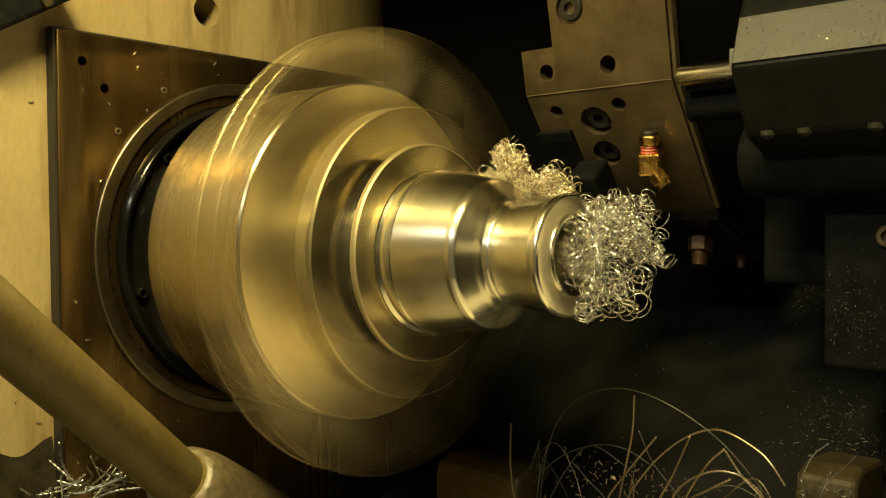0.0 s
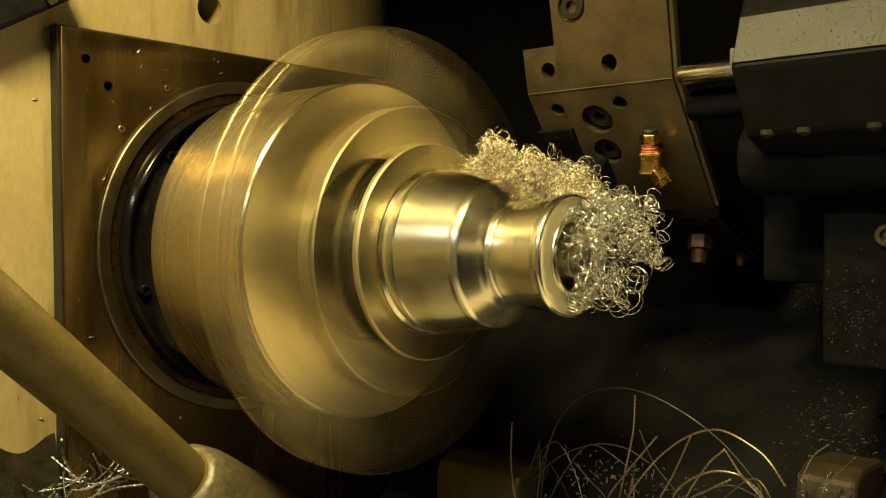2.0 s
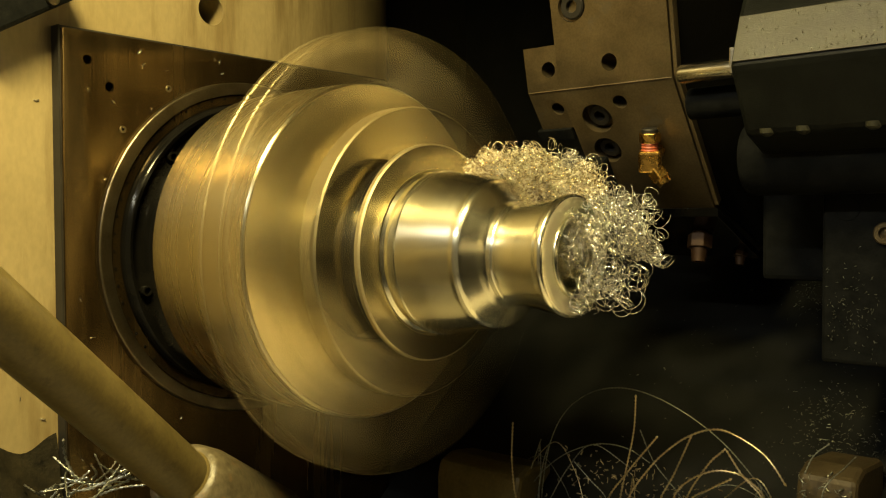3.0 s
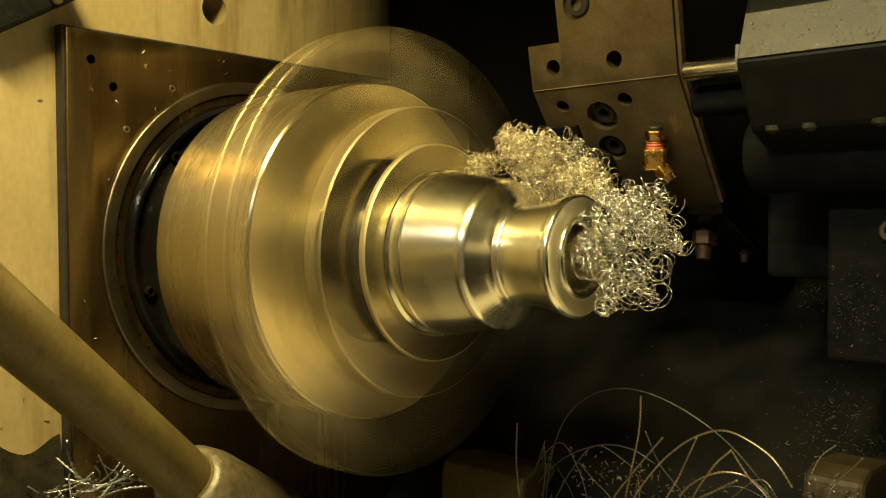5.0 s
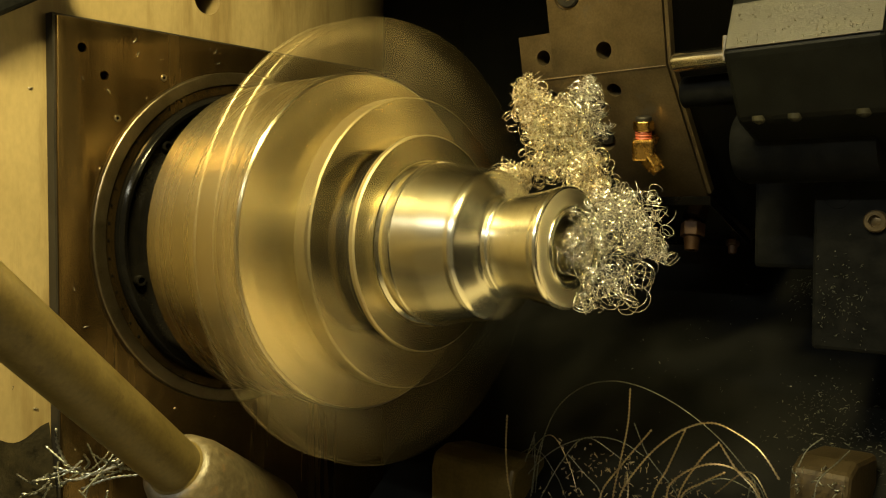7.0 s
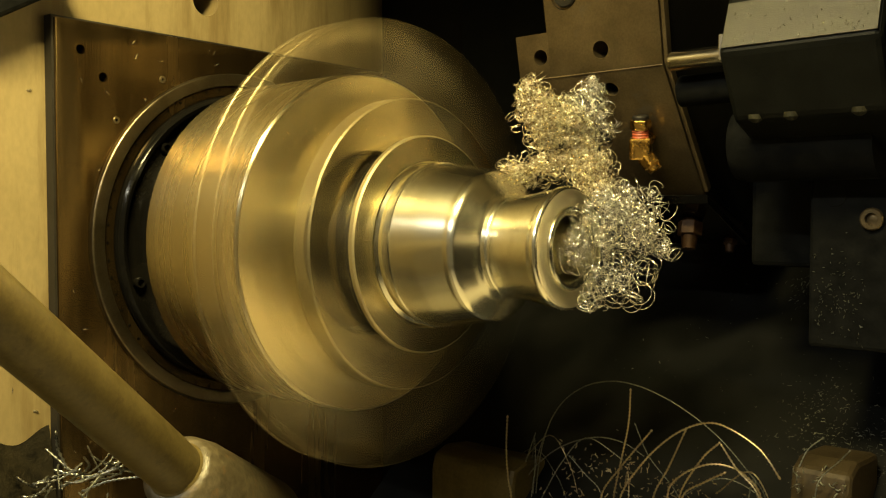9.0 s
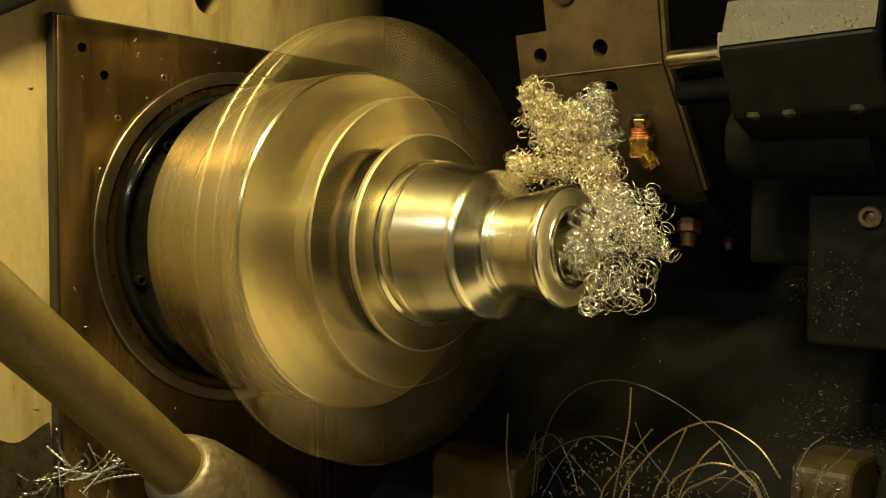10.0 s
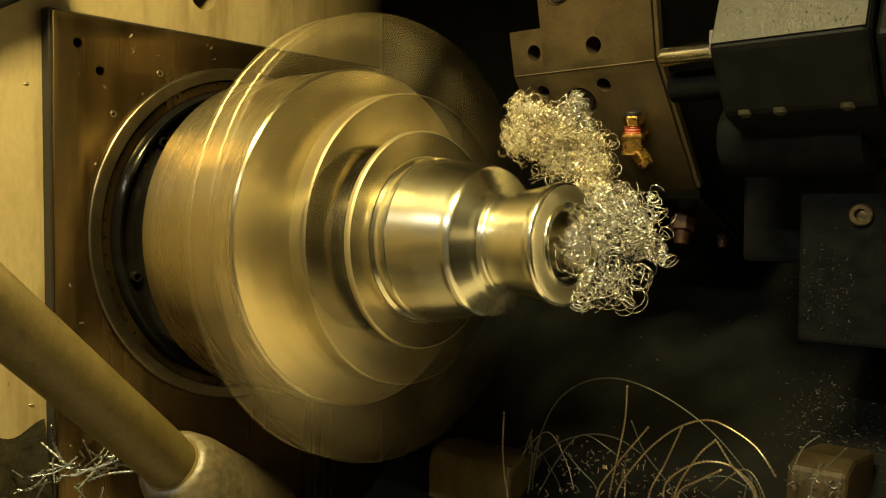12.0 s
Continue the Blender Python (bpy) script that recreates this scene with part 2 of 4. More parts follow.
def drilled_wall():
    """The headstock wall with a round through hole beside the plate."""
    b = bmesh.new()
    # Added wide bend turns the wall's right end away so that it darkens.
    r, yc = 0.43, 0.01
    outline = [(-0.420, -0.95), (-0.172, -0.95), (-0.172, yc)]
    outline += [(-0.172 - r + r * math.cos(math.radians(1.5 * k)), yc + r * math.sin(math.radians(1.5 * k))) for k in range(1, 44)]
    outline += [(-0.4195, outline[-1][1] + 0.004)]
    lo = [b.verts.new((x, y, Z - 0.55)) for x, y in outline]
    hi = [b.verts.new((x, y, Z + 0.95)) for x, y in outline]
    b.faces.new(lo[::-1])
    b.faces.new(hi)
    for i in range(len(outline)):
        j = (i + 1) % len(outline)
        b.faces.new((lo[i], lo[j], hi[j], hi[i]))
    bmesh.ops.recalc_face_normals(b, faces=b.faces)
    cut = lathe([(-0.26, 0), (-0.26, 0.0125), (-0.1, 0.0125), (-0.1, 0)], 40)
    moved(cut, Matrix.Translation((0, -0.0273, Z + 0.2017)))
    return cut_from("wall_headstock", b, [cut], WALL)


def cut_from(name, b, cutters, mat, parent=None, label=""):
    """A mesh with cutters taken out of it by boolean modifiers that are applied at once."""
    ob = part(name, b, mat, None, label)
    tools = []
    for c in cutters:
        me = bpy.data.meshes.new("cutter")
        bmesh.ops.recalc_face_normals(c, faces=c.faces)
        c.to_mesh(me)
        c.free()
        o = new("cutter", me)
        tools.append(o)
        mod = ob.modifiers.new("cut", "BOOLEAN")
        mod.operation, mod.object, mod.solver = "DIFFERENCE", o, "EXACT"
    dg = bpy.context.evaluated_depsgraph_get()
    dg.update()
    me = bpy.data.meshes.new_from_object(ob.evaluated_get(dg))
    ob.modifiers.clear()
    old = ob.data
    ob.data = me
    me.name = name
    bpy.data.meshes.remove(old)
    for o in tools:
        d = o.data
        bpy.data.objects.remove(o)
        bpy.data.meshes.remove(d)
    for p in me.polygons:
        p.use_smooth = True
    me.set_sharp_from_angle(angle=radians(30))
    ob.parent = parent
    return ob


w = drilled_wall()
tagged(w, "ochre painted headstock wall, oily and streaked, with a hole", "wall", "", "structure")
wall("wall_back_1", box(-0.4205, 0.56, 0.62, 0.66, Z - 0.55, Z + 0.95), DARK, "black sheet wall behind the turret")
# Right part lies out of view, paler so that the metal faces reflect it.
wall("wall_back_2", box(0.561, 1.2, 0.62, 0.66, Z - 0.55, Z + 0.95), INNER, "unseen paler back wall added for reflections in the metal")
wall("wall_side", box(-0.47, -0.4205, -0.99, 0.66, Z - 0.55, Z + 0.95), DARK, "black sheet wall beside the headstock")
for k, (x0, x1, z0, z1) in enumerate(((-0.4205, -0.15, -0.55, 0.95), (0.95, 1.2, -0.55, 0.95), (-0.149, 0.949, -0.55, -0.47), (-0.149, 0.949, 0.70, 0.95))):
    wall("wall_front_%d" % (k + 1), box(x0, x1, -0.99, -0.951, Z + z0, Z + z1), INNER, "painted front of the machine round the open door")
# Unseen end wall, banded pale and black to shape reflections in plate and chuck.
wall("wall_end_reflector", box(1.2, 1.24, -0.99, 0.66, Z + 0.06, Z + 0.23), PALE, "unseen pale band added for reflections in the metal")
wall("wall_tailstock_3", box(1.2, 1.24, -0.99, 0.66, Z + 0.231, Z + 0.95), DARK, "unseen black upper end wall that keeps reflections dark")
wall("wall_tailstock_2", box(1.2, 1.24, -0.99, 0.66, Z - 0.55, Z + 0.059), DARK, "unseen black lower end wall that keeps reflections dark")


def shade_mound():
    """A dark lumpy mound added in place of shade and grime at the headstock wall's foot."""
    rng = random.Random(4)
    b = bmesh.new()
    nu, nv = 60, 26
    waves = [(rng.uniform(15, 120), rng.uniform(15, 120), rng.uniform(0, 6.28), rng.uniform(0.0005, 0.0018)) for _ in range(10)]
    rows = []
    for j in range(nv + 1):
        f = j / nv
        row = []
        for i in range(nu + 1):
            y = -0.42 + 0.253 * i / nu
            z = -0.130 - 0.26 * f
            d = sum(a * math.sin(u * y + v * z + ph) for u, v, ph, a in waves)
            row.append(b.verts.new((-0.1735 + 0.055 * f ** 0.9 + d * (0.4 + f) * min(1.0, 0.2 + 4 * f), y, Z + z + d * (1 - f))))
        rows.append(row)
    rows.append([b.verts.new((-0.171, -0.42 + 0.253 * i / nu, Z - 0.45)) for i in range(nu + 1)])
    for p, q in zip(rows, rows[1:]):
        for i in range(nu):
            b.faces.new((p[i], p[i + 1], q[i + 1], q[i]))
    return b


# Mound stands in for the tube's shade and the dirt low on the wall.
wall("wall_base", shade_mound(), SHADE_MOUND, "dark mound added for shade and grime at the wall's foot", True)
c = wall("ceiling", box(-0.47, 1.24, -0.99, 0.66, Z + 0.951, Z + 0.99), INNER, "painted roof of the machine enclosure")
c["category"] = "ceiling"
f = wall("floor", box(-0.47, 1.24, -0.99, 0.66, Z - 0.59, Z - 0.551), DARK, "oily black chip tray floor")
f["category"] = "floor"


# ---- headstock: plate, cover ring, spindle nose ----
def headstock_plate():
    t = thing("headstock_plate", "tall oil-stained brown steel plate bolted to the headstock wall", "machine plate", pose(0, 0, Z))
    body = cut_from("plate", box(-0.1715, -0.158, -0.164, 0.172, -0.50, 0.164, 0.0012), [
        moved(lathe([(-0.17, 0), (-0.17, 0.0036), (-0.15, 0.0036), (-0.15, 0)], 20), Matrix.Translation((0, y, z)))
        for y, z in ((-0.1454, 0.1427), (-0.1281, 0.1243), (0.1281, 0.1243), (-0.1281, -0.1243))], PLATE)
    body.parent = t
    # Dark strips paint the shadow line along the plate's left and top edges.
    part("shadow_line", joined(box(-0.1716, -0.1612, -0.1658, -0.1641, -0.50, 0.1658), box(-0.1716, -0.1612, -0.1640, 0.172, 0.1641, 0.1656)), SHADE_STEEL, t, "dark strip painted for the shadow line round the plate")
    for y, z in ((-0.078, 0.1284), (-0.118, 0.093)):
        part("screw_head", moved(lathe([(-0.16, 0.0028), (-0.1574, 0.0028), (-0.1571, 0.0024), (-0.1571, 0.0012), (-0.158, 0.0011), (-0.158, 0)], 16), Matrix.Translation((0, y, z))), TURRET, t, "small steel screw head", True)
    return t


def cover_ring():
    t = thing("cover_ring", "ground steel cover ring with a black seal round the spindle", "machine ring", pose(0, 0, Z))
    part("ring", lathe(tight([(-0.1585, 0.1412), (-0.1540, 0.1410), (-0.1533, 0.1405), (-0.1530, 0.1398), (-0.1530, 0.1312), (-0.1585, 0.1305)]), 128, True), RING, t, "", True)
    part("screw_ring", lathe(tight([(-0.158, 0.1303), (-0.1552, 0.1303), (-0.1548, 0.1298), (-0.1548, 0.1232), (-0.1580, 0.1228)]), 128, True), PLATE, t, "oily brown inner ring", True)
    part("seal", lathe([(-0.158, 0.1226), (-0.1545, 0.1226), (-0.1500, 0.1215), (-0.1478, 0.1190), (-0.1490, 0.1160), (-0.1545, 0.1140), (-0.1580, 0.1140)], 128, True), SEAL, t, "glossy black rubber seal", True)
    head = lathe([(-0.1548, 0.0012), (-0.1538, 0.0012), (-0.1534, 0.0009), (-0.1534, 0.0006), (-0.1540, 0.0005), (-0.1540, 0)], 10)
    first = part("screw", head, SEAL, t, "", True)
    for k in range(60):
        a = 2 * math.pi * k / 60
        o = first if k == 0 else new("screw", first.data)
        o.parent = t
        o.location = (-0.0008, 0.1282 * math.cos(a), 0.1282 * math.sin(a))
    return t


def spindle_nose():
    t = thing("spindle_nose", "spindle nose, coloured black for the shaded gap behind the chuck", "spindle", pose(0, 0, Z))
    # Black colour puts the gap's shade onto the nose.
    part("flange", lathe([(-0.158, 0), (-0.158, 0.1138), (-0.156, 0.1138), (-0.154, 0.105), (-0.150, 0.100), (-0.1075, 0.098), (-0.1075, 0)], 96), SEAL, t, "", True)
    for k in range(6):
        a = math.radians(197 + 60 * k)
        part("bolt", moved(lathe([(-0.157, 0.0045), (-0.1510, 0.0045), (-0.1500, 0.0038), (-0.1500, 0.0026), (-0.153, 0.0025), (-0.153, 0)], 18), Matrix.Translation((0, 0.108 * math.cos(a), 0.108 * math.sin(a)))), SEAL, t, "black socket bolt", True)
    return t


headstock_plate()
cover_ring()
spindle_nose()


# ---- the chuck with its jaws, and the workpiece ----
def sector(r0, r1, x0, x1, half, n=12, bevel=0.0012):
    """A block between two radii, 2 * half degrees wide."""
    b = bmesh.new()
    lo, hi = [], []
    arc = [math.radians(-half + 2 * half * i / n) for i in range(n + 1)]
    pts = [(r1 * math.cos(a), r1 * math.sin(a)) for a in arc] + [(r0 * math.cos(a), r0 * math.sin(a)) for a in reversed(arc)]
    for y, z in pts:
        lo.append(b.verts.new((x0, y, z)))
        hi.append(b.verts.new((x1, y, z)))
    m = len(pts)
    for i in range(m):
        j = (i + 1) % m
        b.faces.new((lo[i], lo[j], hi[j], hi[i]))
    for i in range(n):
        j = m - 1 - i
        b.faces.new((lo[i], lo[j], lo[j - 1], lo[i + 1]))
        b.faces.new((hi[i], hi[i + 1], hi[j - 1], hi[j]))
    bmesh.ops.recalc_face_normals(b, faces=b.faces)
    rim = [e for e in b.edges if e.calc_face_angle(0) > 1.0]
    bmesh.ops.bevel(b, geom=rim, offset=bevel, segments=1, affect="EDGES", profile=0.5)
    return b


def jaw_block(outline, x0, x1, bevel=0.0012):
    """A jaw's block: outline is (radius, half width in degrees), from the axis outwards; its end is rounded off."""
    ang = [(r, math.radians(a)) for r, a in outline]
    pts = [(r * math.cos(a), r * math.sin(a)) for r, a in ang] + [(r * math.cos(a), -r * math.sin(a)) for r, a in reversed(ang)]
    return prism(pts, x0, x1, bevel)


def jaw_part(name, b, parent, label=""):
    """A piece of a jaw: its front is turned, its sides and edges are milled."""
    ob = part(name, b, JAW, parent, label)
    ob.data.materials.append(JAW_SIDE)
    for p in ob.data.polygons:
        p.material_index = 0 if abs(p.normal.x) > 0.95 else 1
    return ob


def chuck():
    t = thing("lathe_chuck", "spinning three-jaw steel lathe chuck with stepped jaws", "lathe chuck", pose(0, 0, Z))
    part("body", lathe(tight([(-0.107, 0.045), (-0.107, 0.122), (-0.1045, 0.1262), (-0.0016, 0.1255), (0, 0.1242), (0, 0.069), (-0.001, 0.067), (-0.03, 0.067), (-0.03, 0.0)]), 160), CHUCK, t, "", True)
    part("face", lathe([(0.0002, 0.0692), (0.0006, 0.0692), (0.0006, 0.1236), (0.0002, 0.1236)], 160, True), LIT_FACE, t, "turned front face, paler for the light on it", True)
    # Dark lining paints the shade inside the chuck's centre hole.
    part("recess", lathe([(-0.0295, 0.0), (-0.0295, 0.0668), (-0.002, 0.0668), (-0.002, 0.0660), (-0.028, 0.0660), (-0.028, 0)], 96), SHADE_STEEL, t, "recess lined dark for its shade", True)
    for k in range(3):
        m = pose(0, 0, 0, 120 * k, 0, 0)
        jaw_part("base_jaw", moved(box(0.0008, 0.0019, 0.070, 0.150, -0.020, 0.020), m), t)
        jaw = jaw_part("top_jaw", moved(jaw_block([(0.069, 17), (0.112, 16), (0.125, 14), (0.148, 13), (0.155, 11), (0.1585, 9), (0.160, 6.5), (0.1604, 3)], 0.002, 0.032), m), t, "stepped steel top jaw")
        # Ribs added so that the swept jaws show two bright glint arcs.
        for x0, x1, half in ((0.0035, 0.0085, 14), (0.0225, 0.0270, 10)):
            jaw_part("rib", moved(sector(0.146, 0.1618, x0, x1, half, 14, 0.0009), m), jaw, "rib added for the bright swept arcs")
        jaw_part("step", moved(sector(0.072, 0.104, 0.030, 0.046, 27), m), jaw)
        jaw_part("grip", moved(sector(0.0578, 0.0770, 0.0525, 0.0580, 56, 24), m), jaw)
        # Root is coloured near-black for the shadow behind the grip.
        part("grip_root", moved(sector(0.0578, 0.068, 0.030, 0.0525, 40, 16), m), SHADE_STEEL, jaw, "grip root coloured dark for its shade")
        for r in (0.088, 0.128):
            part("jaw_bolt", moved(moved(lathe([(0.02, 0.008), (0.0325, 0.008), (0.0335, 0.007), (0.0335, 0.0045), (0.027, 0.0045), (0.027, 0)], 20), Matrix.Translation((0.0, r, 0)) if r > 0.11 else Matrix.Translation((0.019, r, 0))), m), BLACK, jaw, "", True)
    return t


def workpiece():
    t = thing("workpiece", "bright turned steel workpiece with a tapered neck and bore", "workpiece", pose(0, 0, Z))
    part("body", lathe(tight([(0.004, 0), (0.004, 0.050), (0.038, 0.050), (0.0385, 0.0572), (0.0570, 0.0572), (0.0590, 0.0550), (0.0660, 0.0550), (0.0665, 0.0568), (0.0675, 0.0577), (0.0700, 0.0577), (0.0705, 0.0569), (0.0900, 0.0543),
                        (0.1110, 0.0508), (0.1140, 0.0506), (0.1165, 0.0500), (0.1182, 0.0488), (0.1192, 0.0472), (0.1225, 0.0425), (0.1250, 0.0388), (0.1262, 0.0366),
                        (0.1270, 0.0352), (0.1280, 0.0342), (0.1310, 0.0338), (0.1310, 0)]), 192), PIECE, t, "", True)
    part("neck", lathe(tight([(0.1308, 0.0215), (0.1308, 0.0338), (0.1320, 0.0332), (0.1340, 0.0330), (0.1500, 0.0350), (0.1650, 0.0377), (0.1685, 0.0388), (0.1704, 0.0392), (0.1718, 0.0390), (0.1728, 0.0382), (0.1732, 0.0372),
                        (0.1730, 0.0275), (0.1730, 0.0215)]), 192, True), PIECE, t, "tapered neck", True)
    part("end_face", lathe([(0.1731, 0.0373), (0.1735, 0.0366), (0.1737, 0.0340), (0.1737, 0.0300), (0.1735, 0.0268), (0.1729, 0.0262)], 192, True), FACED, t, "faced end of the neck", True)
    part("bore_lip", lathe([(0.1400, 0.0214), (0.1734, 0.0214), (0.1734, 0.0265), (0.1746, 0.0262), (0.1755, 0.0250), (0.1755, 0.0238), (0.1742, 0.0220), (0.1728, 0.0208), (0.1450, 0.0203), (0.1400, 0.0203)], 128, True), PIECE, t, "raised lip round the bore", True)
    return t


CHUCK_OB = chuck()
WORK_OB = workpiece()


# ---- the turret with its coolant fitting, the tool and the holder beside it ----
UP_N, LOW_N = Vector((0, -0.98, -0.2)).normalized(), Vector((0, -0.788, -0.616)).normalized()


def hole(at, normal, r, depth=0.03):
    b = lathe([(-depth, 0), (-depth, r), (0.01, r), (0.01, 0)], 28)
    return moved(b, facing(at, normal))


def turret():
    t = thing("tool_turret", "grey steel lathe turret block with drilled holes", "tool turret", pose(0, 0, Z))
    cuts = [hole((0.0385, 0.1565, 0.1552), UP_N, 0.0066), hole((0.0962, 0.1565, 0.1550), UP_N, 0.0070),
            hole((0.0388, 0.1709, 0.1241), LOW_N, 0.0058), hole((0.0982, 0.1704, 0.1247), LOW_N, 0.0062),
            hole((0.0724, 0.1788, 0.1139), LOW_N, 0.0138, 0.010), hole((0.0710, 0.1985, 0.0888), LOW_N, 0.0125, 0.010),
            hole((0.0668, 0.147, 0.2018), UP_N, 0.0125, 0.004)]
    main = prism([(0.16, 0.138), (0.2360, 0.0408), (0.33, 0.0), (0.45, 0.02), (0.45, 0.40), (0.24, 0.40), (0.165, 0.335), (0.1395, 0.240)], 0.047, 0.149)
    body = cut_from("body", main, cuts[1:2] + cuts[3:], TURRET)
    body.parent = t
    wing = prism([(0.16, 0.138), (0.1828, 0.1088), (0.205, 0.118), (0.205, 0.175), (0.1525, 0.1745)], 0.0155, 0.0470)
    side = cut_from("wing", wing, [cuts[0], cuts[2]], TURRET)
    side.parent = t
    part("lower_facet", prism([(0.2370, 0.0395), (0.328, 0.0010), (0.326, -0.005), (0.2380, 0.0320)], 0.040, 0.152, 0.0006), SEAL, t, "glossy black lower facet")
    # Thin strip along the fold stands in for its bright edge highlight.
    part("fold_highlight", prism([(0.1597, 0.1383), (0.1596, 0.1376), (0.1604, 0.1373), (0.1604, 0.1386)], 0.0165, 0.1485), TURRET, t, "thin strip added for the fold's highlight")
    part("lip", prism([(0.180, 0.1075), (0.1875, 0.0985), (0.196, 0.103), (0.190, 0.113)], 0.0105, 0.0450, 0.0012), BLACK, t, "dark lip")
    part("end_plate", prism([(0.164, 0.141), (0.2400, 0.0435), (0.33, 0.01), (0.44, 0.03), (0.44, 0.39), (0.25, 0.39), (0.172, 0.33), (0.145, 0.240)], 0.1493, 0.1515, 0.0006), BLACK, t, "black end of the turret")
    part("end_rim", prism([(0.161, 0.139), (0.2375, 0.0412), (0.2430, 0.0460), (0.168, 0.142), (0.151, 0.240), (0.142, 0.240)], 0.1495, 0.1530, 0.0008), TURRET, t, "oily brown rim")
    for at, n, r, d in ((Vector((0.0724, 0.1788, 0.1139)) - LOW_N * 0.004, LOW_N, 0.0100, 0.006), (Vector((0.0668, 0.147, 0.2018)), UP_N, 0.0105, 0.0035), (Vector((0.0710, 0.1985, 0.0888)) - LOW_N * 0.004, LOW_N, 0.0095, 0.006)):
        b = lathe([(-d, r), (-0.0012, r), (0, r - 0.0012), (0, r * 0.48), (-0.006, r * 0.46), (-0.006, 0)], 32)
        part("socket_screw", moved(b, facing(at, n)), SHADE_STEEL, t, "oily socket screw in a recess", True)
    return t


def hexagon(r, x0, x1, bevel=0.0008):
    return prism([(r * math.cos(math.radians(60 * k)), r * math.sin(math.radians(60 * k))) for k in range(6)], x0, x1, bevel)


def coolant_fitting():
    t = thing("coolant_fitting", "brass elbow fitting with red thread sealant on the turret", "pipe fitting", pose(0, 0, Z))
    down = Vector((-0.10, 0.22, -0.97)).normalized()
    base = Vector((0.1195, 0.1880, 0.1000)) + LOW_N * 0.009
    m = facing(base, down)
    part("cap", moved(lathe([(-0.0085, 0), (-0.0085, 0.0058), (-0.0075, 0.0066), (-0.0050, 0.0066), (-0.0050, 0)], 24), m), SHADE_STEEL, t, "dark oily end", True)
    part("nut", moved(hexagon(0.0086, -0.0050, 0.0030), m), BRASS, t)
    part("thread", moved(lathe([(0.0030, 0)] + [(0.0030 + 0.0012 * k, 0.0064 + (0.0006 if k % 2 else 0)) for k in range(6)] + [(0.0090, 0)], 24), m), SEALANT, t, "red thread sealant", True)
    part("elbow", moved(box(0.0090, 0.0270, -0.0088, 0.0088, -0.0088, 0.0088, 0.0022, 3), m), BRASS, t)
    out = facing(base + down * 0.0250 + Vector((0.004, 0, 0)), (down * 0.75 + Vector((0.60, 0, 0))))
    part("union", moved(hexagon(0.0080, 0.0, 0.0105), out), BRASS, t)
    part("union_end", moved(lathe([(0.0105, 0), (0.0105, 0.0062), (0.0145, 0.0056), (0.0145, 0.0030), (0.0120, 0.0030), (0.0120, 0)], 24), out), BRASS, t, "", True)
    part("foot", moved(lathe([(-0.030, 0), (-0.030, 0.0055), (0.0, 0.0055), (0.0, 0)], 20), facing(base + down * 0.017, (0, -0.85, -0.5))), BRASS, t)
    return t


def cutting_tool():
    t = thing("cutting_tool", "dark square-shank lathe tool behind the workpiece", "lathe tool", pose(0, 0, Z))
    at = facing((0.0560, 0.2150, 0.0680), LOW_N)
    part("clamp_block", moved(box(0.0, 0.030, -0.014, 0.014, -0.022, 0.022, 0.003), at), BLACK, t)
    part("shank", moved(box(0.030, 0.140, -0.009, 0.009, -0.009, 0.009, 0.002), at), BLACK, t)
    part("insert", moved(box(0.128, 0.146, 0.0092, 0.0135, -0.008, 0.008, 0.0008), at), RING, t, "carbide insert")
    return t


